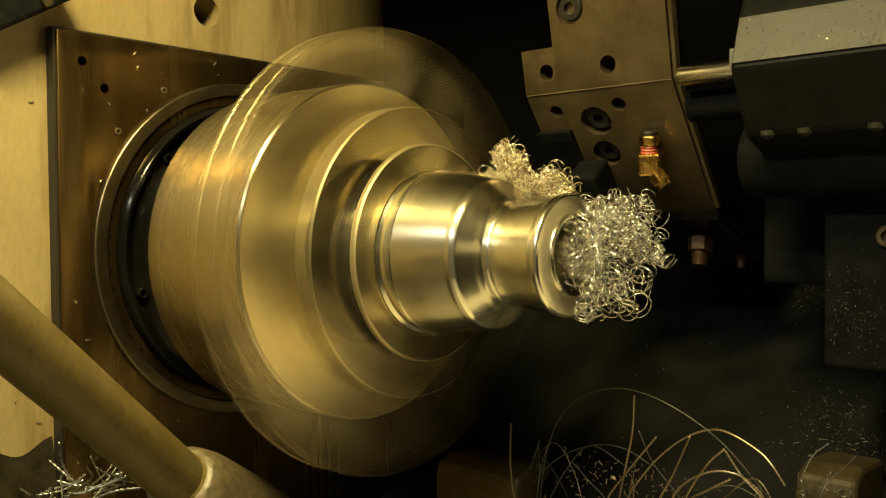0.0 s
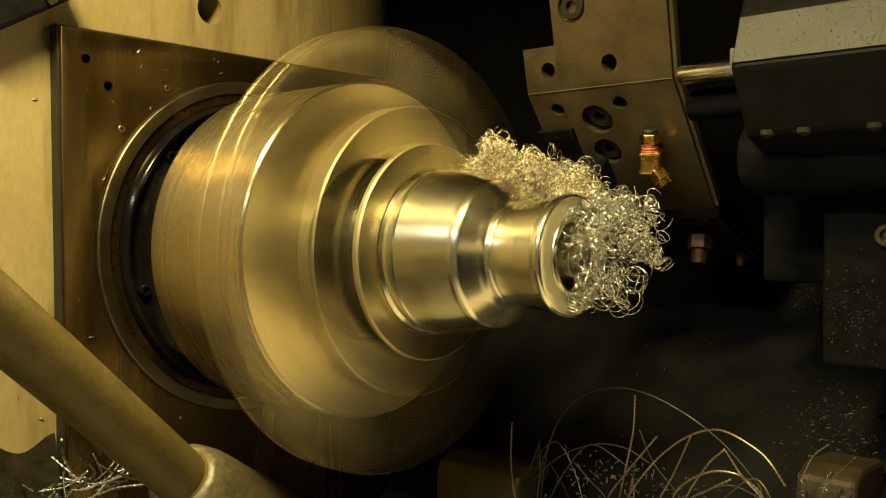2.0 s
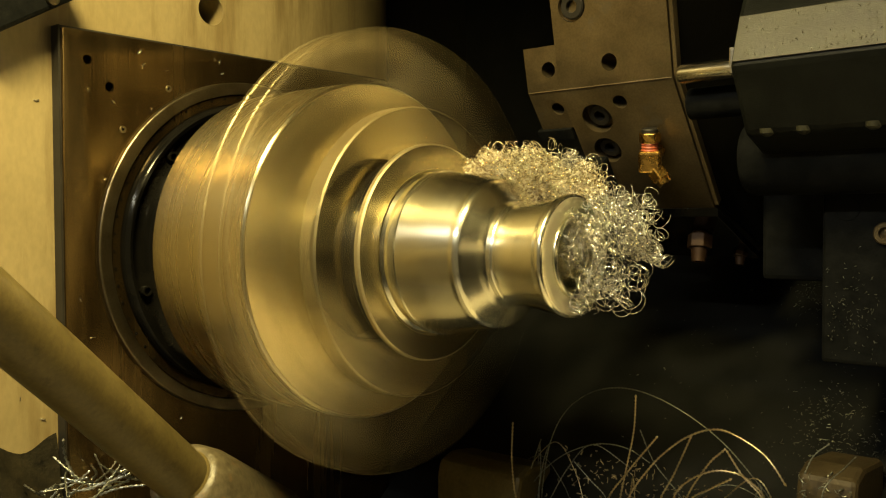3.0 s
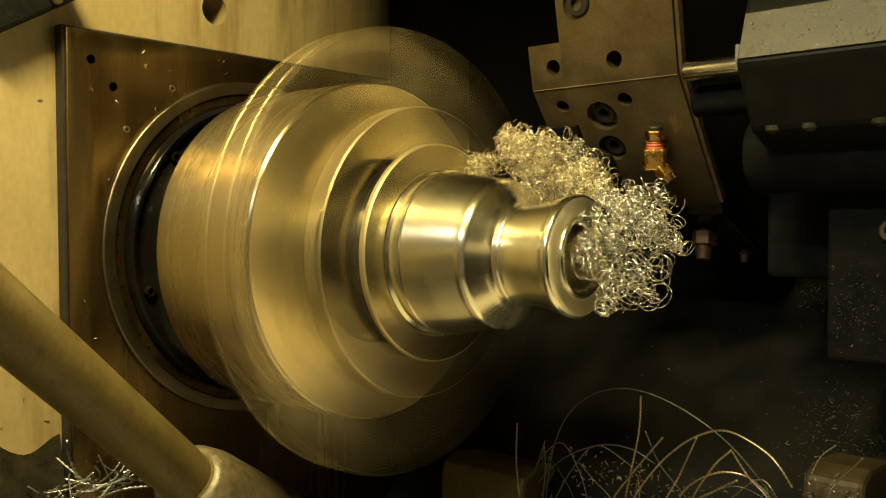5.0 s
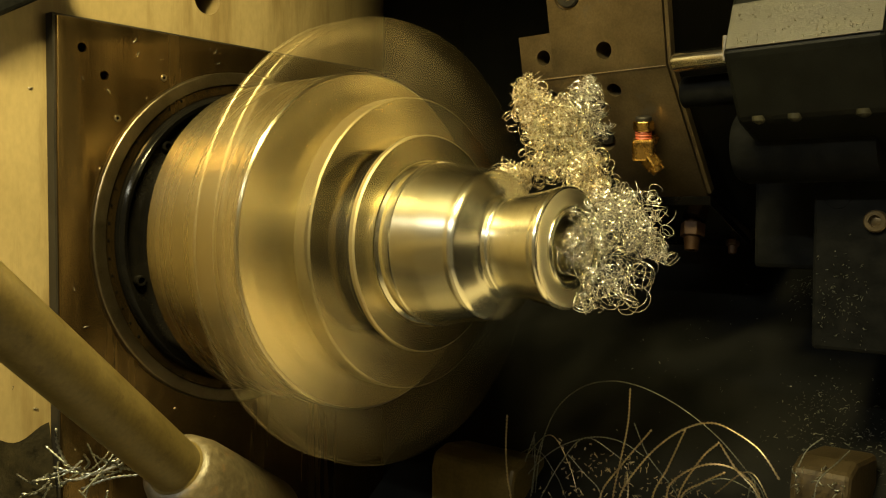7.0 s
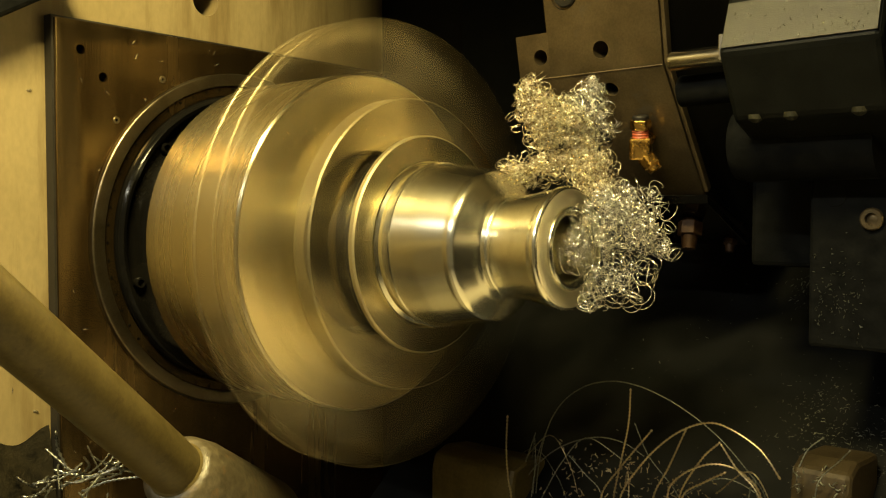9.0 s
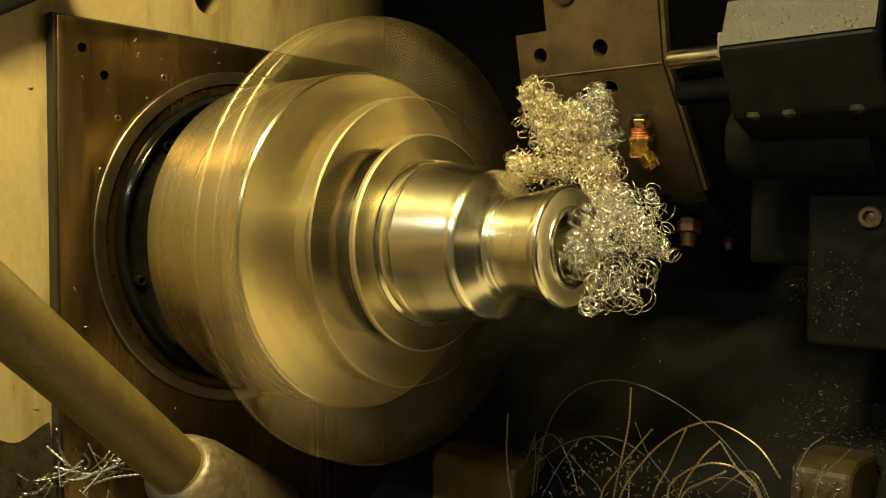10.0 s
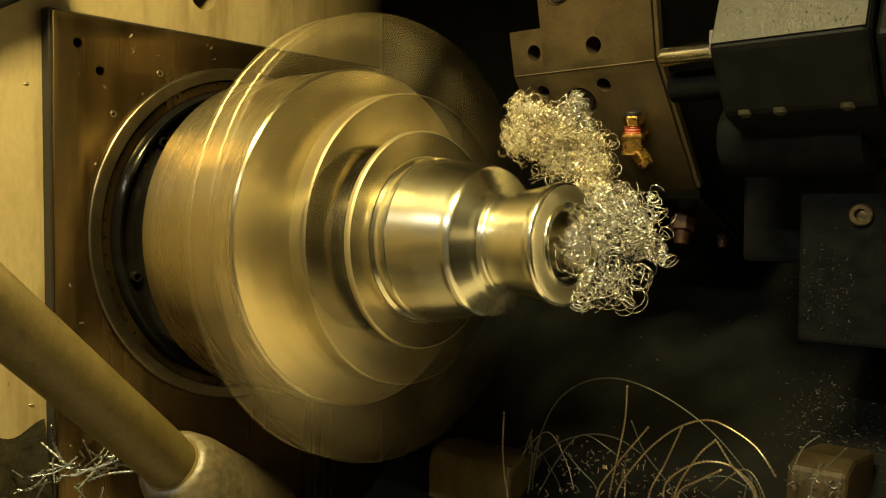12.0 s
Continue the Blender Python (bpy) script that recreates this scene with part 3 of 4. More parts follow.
def tool_holder():
    t = thing("boring_bar_holder", "wet black cast tool holder with a steel bar", "tool holder", pose(0, 0, Z))
    part("body", prism([(0.100, 0.130), (0.127, 0.087), (0.20, 0.06), (0.24, 0.10), (0.23, 0.19), (0.135, 0.205), (0.1125, 0.163)], 0.2181, 0.3190, 0.0040), CAST, t)
    # Wet sheet, paler than the same cast body for light on its upper face.
    part("lit_wet_top", prism([(0.1008, 0.1325), (0.1127, 0.1638), (0.1115, 0.1643), (0.0996, 0.1329)], 0.2207, 0.3170, 0.0003), WET_TOP, t, "wet yellowish oil on the top, paler for the light there")
    part("side_block", prism([(0.108, 0.128), (0.132, 0.090), (0.20, 0.07), (0.23, 0.10), (0.22, 0.18), (0.130, 0.175)], 0.3195, 0.46, 0.003), CAST, t, "brown-lit end of the holder")
    part("collar", prism([(0.1164, 0.1459), (0.1164, 0.1281), (0.165, 0.128), (0.165, 0.155)], 0.2116, 0.2177, 0.0008), STEEL, t, "grey steel washer")
    part("bar", moved(lathe([(0.160, 0), (0.160, 0.0062), (0.162, 0.0072), (0.215, 0.0072), (0.215, 0)], 40), Matrix.Translation((0, 0.150, 0.1372))), STEEL, t, "bright round steel bar", True)
    part("lower_bar", moved(lathe([(0.158, 0), (0.158, 0.012), (0.30, 0.012), (0.30, 0)], 40), Matrix.Translation((0, 0.175, 0.118))), BLACK, t, "", True)
    part("barrel", moved(lathe([(0.20, 0), (0.20, 0.026), (0.205, 0.028), (0.30, 0.028), (0.30, 0)], 48), Matrix.Translation((0, 0.185, 0.075))), BLACK, t, "", True)
    # Steel flecks added for the bright droplets and glints on the wet top.
    rng = random.Random(31)
    verts, faces = [], []
    for k in range(90):
        x, f = rng.uniform(0.225, 0.315), rng.random() ** 1.5
        p = Vector((x, 0.0994 + 0.0119 * f, 0.1330 + 0.0313 * f))
        d = Vector((rng.gauss(0, 1), 0.36 * rng.gauss(0, 1), 0.93 * rng.gauss(0, 1))).normalized() * rng.uniform(0.0002, 0.0012)
        sweep([p - d, p + Vector((0, -0.0003, 0.0001)), p + d], rng.uniform(0.00012, 0.0003), 4, verts, faces)
    from_lists("wet_flecks", verts, faces, CHIP, t, "tiny bright flecks for droplets on the wet top")
    for x in (0.2335, 0.2575, 0.3000):
        part("oil_drop", moved(lathe([(-0.0016, 0), (-0.0010, 0.0022), (0.0008, 0.0048), (0.004, 0.0056), (0.004, 0)], 16), facing((x, 0.1290, 0.0865), (0, 0, 1))), WET_TOP, t, "hanging coolant drop", True)
    return t


def carriage():
    t = thing("turret_carriage", "black oily carriage block with a socket bolt", "machine carriage", pose(0, 0, Z))
    part("body", box(0.246, 0.55, 0.203, 0.50, -0.075, 0.060, 0.003), BLACK, t)
    part("neck", box(0.18, 0.25, 0.26, 0.50, -0.02, 0.10, 0.004), BLACK, t)
    part("bolt", moved(lathe([(-0.002, 0.0080), (0.003, 0.0080), (0.0040, 0.0070), (0.0040, 0.0044), (0.000, 0.0042), (0.001, 0)], 32), facing((0.2895, 0.203, 0.0195), (0, -1, 0))), TURRET, t, "worn steel socket bolt", True)
    rng = random.Random(41)
    verts, faces = [], []
    for k in range(140):
        p = Vector((0.250 + abs(rng.gauss(0.016, 0.010)), 0.2026, min(0.055, max(-0.072, rng.gauss(-0.036, 0.016)))))
        d = Vector((rng.gauss(0, 1), 0, rng.gauss(0, 1))).normalized() * rng.uniform(0.0002, 0.0011)
        sweep([p - d, p + Vector((0, -0.0004, 0)), p + d], rng.uniform(0.0001, 0.0003), 4, verts, faces)
    from_lists("stuck_chips", verts, faces, DIM_CHIP, t, "fine wet chips stuck to the block")
    for x, z in ((0.2635, 0.037), (0.312, 0.037)):
        part("bolt_hole", moved(lathe([(0.0005, 0.0), (0.0005, 0.0085), (-0.001, 0.0095), (-0.001, 0)], 24), facing((x, 0.203, z), (0, -1, 0))), BLACK, t, "", True)
    return t


def lower_fitting(x, y, z, size):
    """A dull fitting under the turret's lower facet; z is where it meets the facet."""
    t = thing("oily_fitting", "dull brown oily pipe fitting under the turret", "pipe fitting", pose(0, 0, Z), "fittings under the turret")
    m = facing((x, y, z + 0.004), (0.05, -0.25, -1))
    part("stem", moved(lathe([(0, 0), (0, 0.0050 * size), (0.012 * size, 0.0050 * size), (0.012 * size, 0)], 20), m), OILY_BRASS, t, "", True)
    part("nut", moved(hexagon(0.0082 * size, 0.009 * size, 0.018 * size), m), OILY_BRASS, t)
    part("nozzle", moved(lathe([(0.018 * size, 0), (0.018 * size, 0.0056 * size), (0.027 * size, 0.0044 * size), (0.027 * size, 0.0022 * size), (0.024 * size, 0.0022 * size), (0.024 * size, 0)], 20), m), OILY_BRASS, t, "", True)
    return t


TURRET_SET = [turret(), coolant_fitting(), cutting_tool(), tool_holder(), carriage(), lower_fitting(0.1214, 0.2734, 0.0239, 1.35), lower_fitting(0.1396, 0.3174, 0.0057, 0.8)]

# ---- bed, tube and black rail ----
BED = [(0.02, -0.365), (0.55, 0.04), (0.615, 0.04), (0.615, -0.548), (0.02, -0.548)]
# Unseen tray slope; its pale middle is added to reflect in the workpiece.
for name, x0, x1, mat in (("tray_front_1", -0.17, 0.05, INNER), ("tray_reflector", 0.0505, 0.55, PALE), ("tray_front_3", 0.551, 1.19, DARK)):
    tray = wall(name, prism([(-0.94, -0.545), (-0.30, -0.46), (0.019, -0.366), (0.019, -0.548), (-0.94, -0.548)], x0, x1, 0.002), mat, "unseen tray slope toned for its reflections")
    tray.matrix_world = pose(0, 0, Z)
    tray["category"] = "chip tray"
# The bed's unseen right part is pale to reflect in the chuck face.
for name, x0, x1, mat, label in (("bed_cover_1", -0.17, 0.385, DARK, "black slanted bed cover, oily and full of chips"), ("bed_reflector", 0.386, 1.19, PALE, "unseen pale bed part added for reflections in the chuck")):
    bed = wall(name, prism(BED, x0, x1, 0.002), mat, label)
    bed.matrix_world = pose(0, 0, Z)
    bed["category"] = "machine bed"


def pipe():
    t = thing("coolant_pipe", "thick oily brown painted tube ending in a worn cast boss", "tube", pose(0, 0, Z))
    a, b = Vector((-0.0253, -0.263, -0.0331)), Vector((-0.0813, -0.1182, -0.1612))
    d = (b - a).normalized()
    m = facing(a - d * 0.12, d)
    n = (b - a).length + 0.12
    part("tube", moved(lathe([(0, 0), (0, 0.0195), (n, 0.0195), (n, 0)], 64), m), TUBE, t, "", True)
    e = facing(b, d)
    part("boss", moved(lathe([(-0.001, 0), (-0.001, 0.0215), (0.000, 0.0245), (0.0020, 0.0270), (0.02, 0.0325), (0.12, 0.0480), (0.12, 0)], 64), e), BOSS, t, "worn pale cast boss", True)
    part("weld", moved(lathe([(-0.0025, 0.0195), (-0.001, 0.0210), (0.0005, 0.0215), (0.0005, 0.0195)], 64), e), TUBE, t, "", True)
    return t


def rail():
    t = thing("black_rail", "black rail with a shiny screw beside the headstock plate", "rail", pose(0, 0, Z))
    a, b = Vector((-0.155, -0.2240, 0.1600)), Vector((-0.155, -0.1590, 0.1990))
    d = (b - a).normalized()
    m = facing(a, d)
    part("bar", moved(box(0.0, 0.075, -0.010, 0.010, -0.014, 0.014, 0.003), m), BLACK, t)
    part("screw", moved(lathe([(0, 0.0042), (0.004, 0.0042), (0.005, 0.0032), (0.005, 0)], 20), facing((-0.145, -0.178, 0.1780), (1, 0, 0))), RING, t, "shiny screw head", True)
    return t


def bed_block(x0, x1, y0, y1, z0, z1, mat):
    t = thing("bed_block", "brown oily block on the bed", "machine block", pose(0, 0, Z), "iron blocks on the bed")
    part("body", prism([(y0, z0), (y0, z1 - 0.020), (y0 + 0.004, z1 - 0.006), (y0 + 0.022, z1), (y1, z1 - 0.004), (y1, z0)], x0, x1, 0.004), mat, t)
    return t


pipe()
rail()
bed_block(0.246, 0.288, 0.185, 0.26, -0.30, -0.158, IRON)
# Added brown block stands in for the lit brown glow low on the bed.
bed_block(-0.088, 0.009, 0.165, 0.22, -0.34, -0.203, TUBE)


# ---- chips ----
def curl(rng, c, size, wire, verts, faces):
    """One curled chip: a loose piece of a helix."""
    ax = Vector((rng.gauss(0, 1), rng.gauss(0, 1), rng.gauss(0, 1))).normalized()
    s = ax.orthogonal().normalized()
    u = ax.cross(s)
    r, turns, pitch = size * rng.uniform(0.45, 1.2), rng.uniform(0.6, 2.3), size * rng.uniform(0.2, 1.3)
    grow, ph = rng.uniform(-0.35, 0.5), rng.uniform(0, 6.28)
    n = max(7, int(turns * 12))
    pts = []
    for i in range(n + 1):
        f = i / n
        a, q = ph + f * turns * 6.283, r * (1 + grow * f)
        pts.append(c + s * (math.cos(a) * q) + u * (math.sin(a) * q) + ax * ((f - 0.5) * pitch * turns))
    sweep(pts, wire, 4, verts, faces)


def clump(name, seed, blobs, wire, mat, size=0.0034, label=""):
    """A tangle of curls; blobs are (centre, radii, count, size factor). One curl in ten strays from its blob."""
    rng = random.Random(seed)
    verts, faces = [], []
    for c, rad, count, k in blobs:
        for n in range(count):
            while True:
                p = Vector((rng.uniform(-1, 1), rng.uniform(-1, 1), rng.uniform(-1, 1)))
                if 0.05 < p.length < 1:
                    break
            p *= 0.72 + 0.28 * rng.random()
            grow = 1.0
            if n % 10 == 0:
                p, grow = p.normalized() * rng.uniform(0.95, 1.18), rng.uniform(1.0, 1.6)
            curl(rng, Vector(c) + Vector((p.x * rad[0], p.y * rad[1], p.z * rad[2])), size * k * grow, wire * rng.uniform(0.7, 1.2), verts, faces)
    ob = from_lists(name, verts, faces, mat)
    return tagged(ob, label or "tangled nest of bright curled steel chips behind the neck", "metal chips", "chip nest", "stuff")


CLUMPS = {
    "A": clump("chip_nest", 11, [((0, 0, 0), (0.013, 0.010, 0.011), 80, 1.05), ((-0.008, 0, 0.004), (0.005, 0.005, 0.006), 10, 1.5), ((0.010, 0, -0.006), (0.009, 0.008, 0.008), 30, 1.0)], 0.00027, GOLD_CHIP),
    "B": clump("chip_nest", 12, [((0, 0, 0), (0.031, 0.018, 0.019), 380, 0.95), ((0.020, 0.002, -0.004), (0.015, 0.013, 0.014), 80, 0.9), ((-0.022, 0, 0.004), (0.012, 0.010, 0.011), 50, 1.1)], 0.00027, GOLD_CHIP),
    "C": clump("chip_nest", 13, [((0, 0, -0.003), (0.017, 0.013, 0.014), 130, 1.0), ((0.010, 0, -0.016), (0.014, 0.012, 0.014), 90, 0.9), ((0.004, 0, 0.010), (0.009, 0.007, 0.006), 22, 1.3)], 0.00027, CHIP),
    "D": clump("chip_nest", 14, [((0, 0, 0), (0.017, 0.013, 0.018), 170, 1.0), ((-0.004, 0, 0.012), (0.012, 0.010, 0.010), 60, 0.9)], 0.00027, GOLD_CHIP),
    "E": clump("chip_nest", 15, [((0, 0, 0), (0.030, 0.015, 0.020), 300, 0.95), ((0.018, 0, 0.006), (0.012, 0.010, 0.012), 60, 0.9)], 0.00027, GOLD_CHIP),
    "F": clump("chip_nest", 16, [((0, 0, 0), (0.015, 0.011, 0.013), 150, 0.85), ((-0.010, 0, -0.003), (0.007, 0.006, 0.006), 18, 1.2)], 0.00027, GOLD_CHIP),
    "N": clump("face_chip_nest", 17, [((0.002, 0, 0.012), (0.029, 0.026, 0.025), 190, 1.1), ((0.000, -0.004, -0.020), (0.027, 0.018, 0.018), 46, 2.3),
                                      ((-0.031, 0, -0.003), (0.010, 0.011, 0.013), 46, 1.0), ((-0.010, 0.010, 0.022), (0.018, 0.016, 0.014), 70, 1.0), ((-0.016, -0.006, -0.034), (0.009, 0.007, 0.008), 12, 1.5),
                                      ((0.027, 0.0, -0.002), (0.005, 0.004, 0.006), 22, 0.6), ((0.020, 0.0, 0.004), (0.010, 0.008, 0.010), 26, 1.0)], 0.0003, CHIP, 0.0036, "ball of bright curled steel chips at the bore"),
}

CLUMP_ROWS = {
    "A": [(0, 0.0933, 0.0400, 0.0671, 0), (2, 0.0787, 0.0400, 0.0750, -10), (3, 0.0752, 0.0400, 0.0648, -25), (5, 0.0895, 0.0400, 0.0795, -10), (6, 0.1006, 0.0400, 0.0889, 0), (6.5, 0.1116, 0.0400, 0.1058, 10), (9, 0.1149, 0.0400, 0.1054, 10), (9.5, 0.1161, 0.0400, 0.1051, 8), (10.9, 0.1170, 0.0400, 0.0976, 4), (12, 0.1102, 0.0400, 0.0914, -4)],
    "B": [(0, 0.0933, 0.0500, 0.0439, 5), (2, 0.0977, 0.0500, 0.0567, 0), (3, 0.0984, 0.0500, 0.0593, -4), (5, 0.1046, 0.0500, 0.0692, 3), (6, 0.1164, 0.0500, 0.0739, 8), (6.5, 0.1244, 0.0500, 0.0865, 18), (9, 0.1280, 0.0500, 0.0873, 16), (9.5, 0.1316, 0.0500, 0.0853, 18), (10.9, 0.1333, 0.0500, 0.0772, 14), (12, 0.1258, 0.0500, 0.0767, 22)],
    "C": [(0, 0.1135, 0.0620, 0.0205, 10), (2, 0.1212, 0.0620, 0.0498, 13), (3, 0.1252, 0.0620, 0.0564, 13), (5, 0.1244, 0.0620, 0.0649, 20), (6, 0.1322, 0.0620, 0.0686, 13), (6.5, 0.1430, 0.0620, 0.1002, 9), (9, 0.1470, 0.0620, 0.0994, 4), (9.5, 0.1517, 0.0620, 0.0965, 8), (10.9, 0.1448, 0.0620, 0.0917, 6), (12, 0.1356, 0.0620, 0.0877, 10)],
    "D": [(0, 0.1287, 0.0500, 0.0382, -6), (2, 0.1483, 0.0500, 0.0398, 1), (3, 0.1512, 0.0500, 0.0418, 7), (5, 0.1502, 0.0500, 0.0451, -1), (6, 0.1546, 0.0500, 0.0427, 13), (6.5, 0.1565, 0.0500, 0.0409, 18), (9, 0.1600, 0.0500, 0.0411, 25), (9.5, 0.1633, 0.0500, 0.0393, 28), (10.9, 0.1632, 0.0500, 0.0377, 35), (12, 0.1616, 0.0500, 0.0384, 32)],
    "E": [(0, 0.0986, 0.0550, 0.0206, 10), (2, 0.1065, 0.0550, 0.0407, 7), (3, 0.1082, 0.0550, 0.0470, 6), (5, 0.1084, 0.0550, 0.0503, -4), (6, 0.1165, 0.0550, 0.0494, -4), (6.5, 0.1278, 0.0550, 0.0598, 6), (9, 0.1310, 0.0550, 0.0608, 2), (9.5, 0.1346, 0.0550, 0.0600, -1), (10.9, 0.1368, 0.0550, 0.0567, 2), (12, 0.1404, 0.0550, 0.0596, -6)],
    "F": [(0, 0.0763, 0.0360, 0.0449, -9), (2, 0.0672, 0.0360, 0.0589, -2), (3, 0.0626, 0.0360, 0.0569, 5), (5, 0.0632, 0.0360, 0.0611, 7), (6, 0.0703, 0.0360, 0.0675, 10), (6.5, 0.1026, 0.0360, 0.0465, 20), (9, 0.1074, 0.0360, 0.0490, 24), (9.5, 0.1111, 0.0360, 0.0530, 27), (10.9, 0.1140, 0.0360, 0.0515, 30), (12, 0.1108, 0.0360, 0.0695, 44)],
    "N": [(0, 0.2057, -0.0020, 0.0024, 0), (1, 0.2001, -0.0020, 0.0023, 4), (2, 0.2034, -0.0020, 0.0054, 8), (3, 0.2026, -0.0020, 0.0055, 5), (5, 0.2103, -0.0020, 0.0087, -4), (5.5, 0.2112, -0.0020, 0.0085, -8), (6, 0.2106, -0.0020, 0.0065, -4), (6.5, 0.2098, -0.0020, 0.0034, 0), (7, 0.2090, -0.0020, 0.0021, 4), (9, 0.2104, -0.0020, 0.0038, 2), (9.5, 0.2095, -0.0020, 0.0021, -2), (10.5, 0.2097, -0.0020, 0.0009, 3), (12, 0.2110, -0.0020, 0.0000, 6)],
}

STRANDS = [
    (0.195, "dim", [(0.016, -0.263), (0.016, -0.233), (0.025, -0.184), (0.040, -0.151), (0.064, -0.130), (0.092, -0.121), (0.118, -0.122), (0.144, -0.130), (0.168, -0.142), (0.189, -0.157), (0.210, -0.178), (0.223, -0.194), (0.229, -0.224)]),
    (0.165, "golden", [(0.119, -0.237), (0.119, -0.207), (0.139, -0.175), (0.159, -0.154), (0.177, -0.142), (0.193, -0.137), (0.208, -0.139), (0.227, -0.147), (0.238, -0.155), (0.248, -0.168)]),
    (0.160, "golden", [(0.164, -0.222), (0.164, -0.192), (0.177, -0.176), (0.195, -0.166), (0.211, -0.165), (0.221, -0.170), (0.232, -0.182), (0.238, -0.212)]),
    (0.158, "golden", [(0.176, -0.224), (0.176, -0.194), (0.194, -0.179), (0.211, -0.168)]),
    (0.162, "golden", [(0.172, -0.225), (0.172, -0.195), (0.190, -0.163), (0.204, -0.148)]),
    (0.163, "golden", [(0.201, -0.151), (0.214, -0.168), (0.231, -0.184), (0.237, -0.214)]),
    (0.175, "golden", [(0.144, -0.235), (0.144, -0.205), (0.156, -0.179), (0.169, -0.147)]),
    (0.178, "golden", [(0.104, -0.244), (0.104, -0.214), (0.108, -0.188), (0.116, -0.152), (0.120, -0.121)]),
    (0.180, "golden", [(0.090, -0.247), (0.090, -0.217), (0.106, -0.192), (0.136, -0.154)]),
    (0.195, "dim", [(-0.003, -0.269), (-0.003, -0.239), (0.013, -0.212), (0.041, -0.187), (0.075, -0.172), (0.103, -0.171), (0.124, -0.180)]),
    (0.155, "golden", [(0.010, -0.156), (0.012, -0.186), (0.015, -0.211), (0.015, -0.227), (0.015, -0.257)]),
    (0.190, "dim", [(-0.002, -0.269), (-0.002, -0.239), (0.004, -0.216), (0.017, -0.177)]),
    (0.195, "dim", [(0.013, -0.267), (0.013, -0.237), (0.019, -0.198), (0.031, -0.165)]),
    (0.190, "dim", [(0.050, -0.192), (0.067, -0.206), (0.084, -0.220), (0.090, -0.250)]),
    (0.188, "dim", [(0.120, -0.151), (0.133, -0.177), (0.158, -0.204), (0.164, -0.234)]),
    (0.185, "dim", [(-0.038, -0.271), (-0.038, -0.241), (-0.025, -0.232), (-0.005, -0.222)]),
    (0.170, "dim", [(0.270, -0.203), (0.270, -0.173), (0.274, -0.162), (0.283, -0.152), (0.292, -0.141)]),
    (0.172, "dim", [(0.258, -0.159), (0.263, -0.146), (0.273, -0.136)]),
]


def spline(points, n):
    """Points along a smooth curve through the given ones."""
    p = [points[0] * 2 - points[1]] + points + [points[-1] * 2 - points[-2]]
    out = []
    for i in range(1, len(p) - 2):
        for k in range(n):
            f = k / n
            a, b, c, d = p[i - 1], p[i], p[i + 1], p[i + 2]
            out.append(0.5 * ((2 * b) + (c - a) * f + (2 * a - 5 * b + 4 * c - d) * f * f + (3 * b - a - 3 * c + d) * f ** 3))
    out.append(points[-1])
    return out


def strand(name, points, r, mat, label, step=0.0016):
    """A long stringy chip, wound like a tight spring."""
    pts = spline(points, 24)
    length = sum((b - a).length for a, b in zip(pts, pts[1:]))
    n = max(8, int(length / step))
    fine, acc, i = [], 0.0, 0
    for k in range(n + 1):
        want = length * k / n
        while i < len(pts) - 2 and acc + (pts[i + 1] - pts[i]).length < want:
            acc += (pts[i + 1] - pts[i]).length
            i += 1
        seg = (pts[i + 1] - pts[i])
        fine.append(pts[i] + seg * min(1.0, (want - acc) / max(seg.length, 1e-9)))
    verts, faces = [], []
    sweep(fine, [r * (1.0 if k % 2 else 0.35) for k in range(len(fine))], 6, verts, faces)
    ob = from_lists(name, verts, faces, mat)
    ob.matrix_world = pose(0, 0, Z)
    return tagged(ob, label, "metal chip", "long chips in the tray")


STRAND_OBS = []
for y, tone, pts in STRANDS:
    run = [Vector((x, y + 0.004 * math.sin(5 * k + 40 * x), z)) for k, (x, z) in enumerate(pts)]
    STRAND_OBS.append(strand("long_chip", run, 0.0012 if tone == "golden" else 0.0008, OLD_CHIP if tone == "golden" else DIM_CHIP, "long stringy coiled steel chip standing in the tray"))

thin = random.Random(8)
for k in range(9):
    x, y = thin.uniform(0.0, 0.26), thin.uniform(0.16, 0.20)
    lean, high = thin.uniform(-0.06, 0.08), thin.uniform(0.02, 0.05)
    run = [Vector((x, y, -0.235)), Vector((x + lean * 0.4, y + 0.01, -0.235 + high * 0.7)), Vector((x + lean, y + 0.015, -0.225 + high)), Vector((x + lean * 1.9, y + 0.02, -0.235 + high * thin.uniform(0.3, 1.0)))]
    STRAND_OBS.append(strand("long_chip", run, thin.uniform(0.0006, 0.0010), OLD_CHIP if k % 3 == 0 else DIM_CHIP, "thin stringy steel chip standing in the tray"))

for pts in (
    [(-0.147, -0.174, -0.133), (-0.146, -0.173, -0.146), (-0.140, -0.169, -0.161)],
    [(-0.153, -0.179, -0.146), (-0.139, -0.168, -0.161), (-0.130, -0.160, -0.169)],
    [(-0.148, -0.176, -0.161), (-0.130, -0.160, -0.166), (-0.117, -0.149, -0.161), (-0.105, -0.138, -0.147)],
    [(-0.145, -0.173, -0.173), (-0.123, -0.155, -0.165), (-0.110, -0.143, -0.158)],
    [(-0.133, -0.163, -0.177), (-0.117, -0.149, -0.169), (-0.099, -0.134, -0.166)],
    [(-0.160, -0.186, -0.172), (-0.145, -0.173, -0.165), (-0.133, -0.163, -0.161)],
):
    strand("coiled_chip", [Vector(p) for p in pts], 0.0014, DULL_CHIP, "short tightly coiled steel chip below the tube", 0.0019)

heap = random.Random(21)
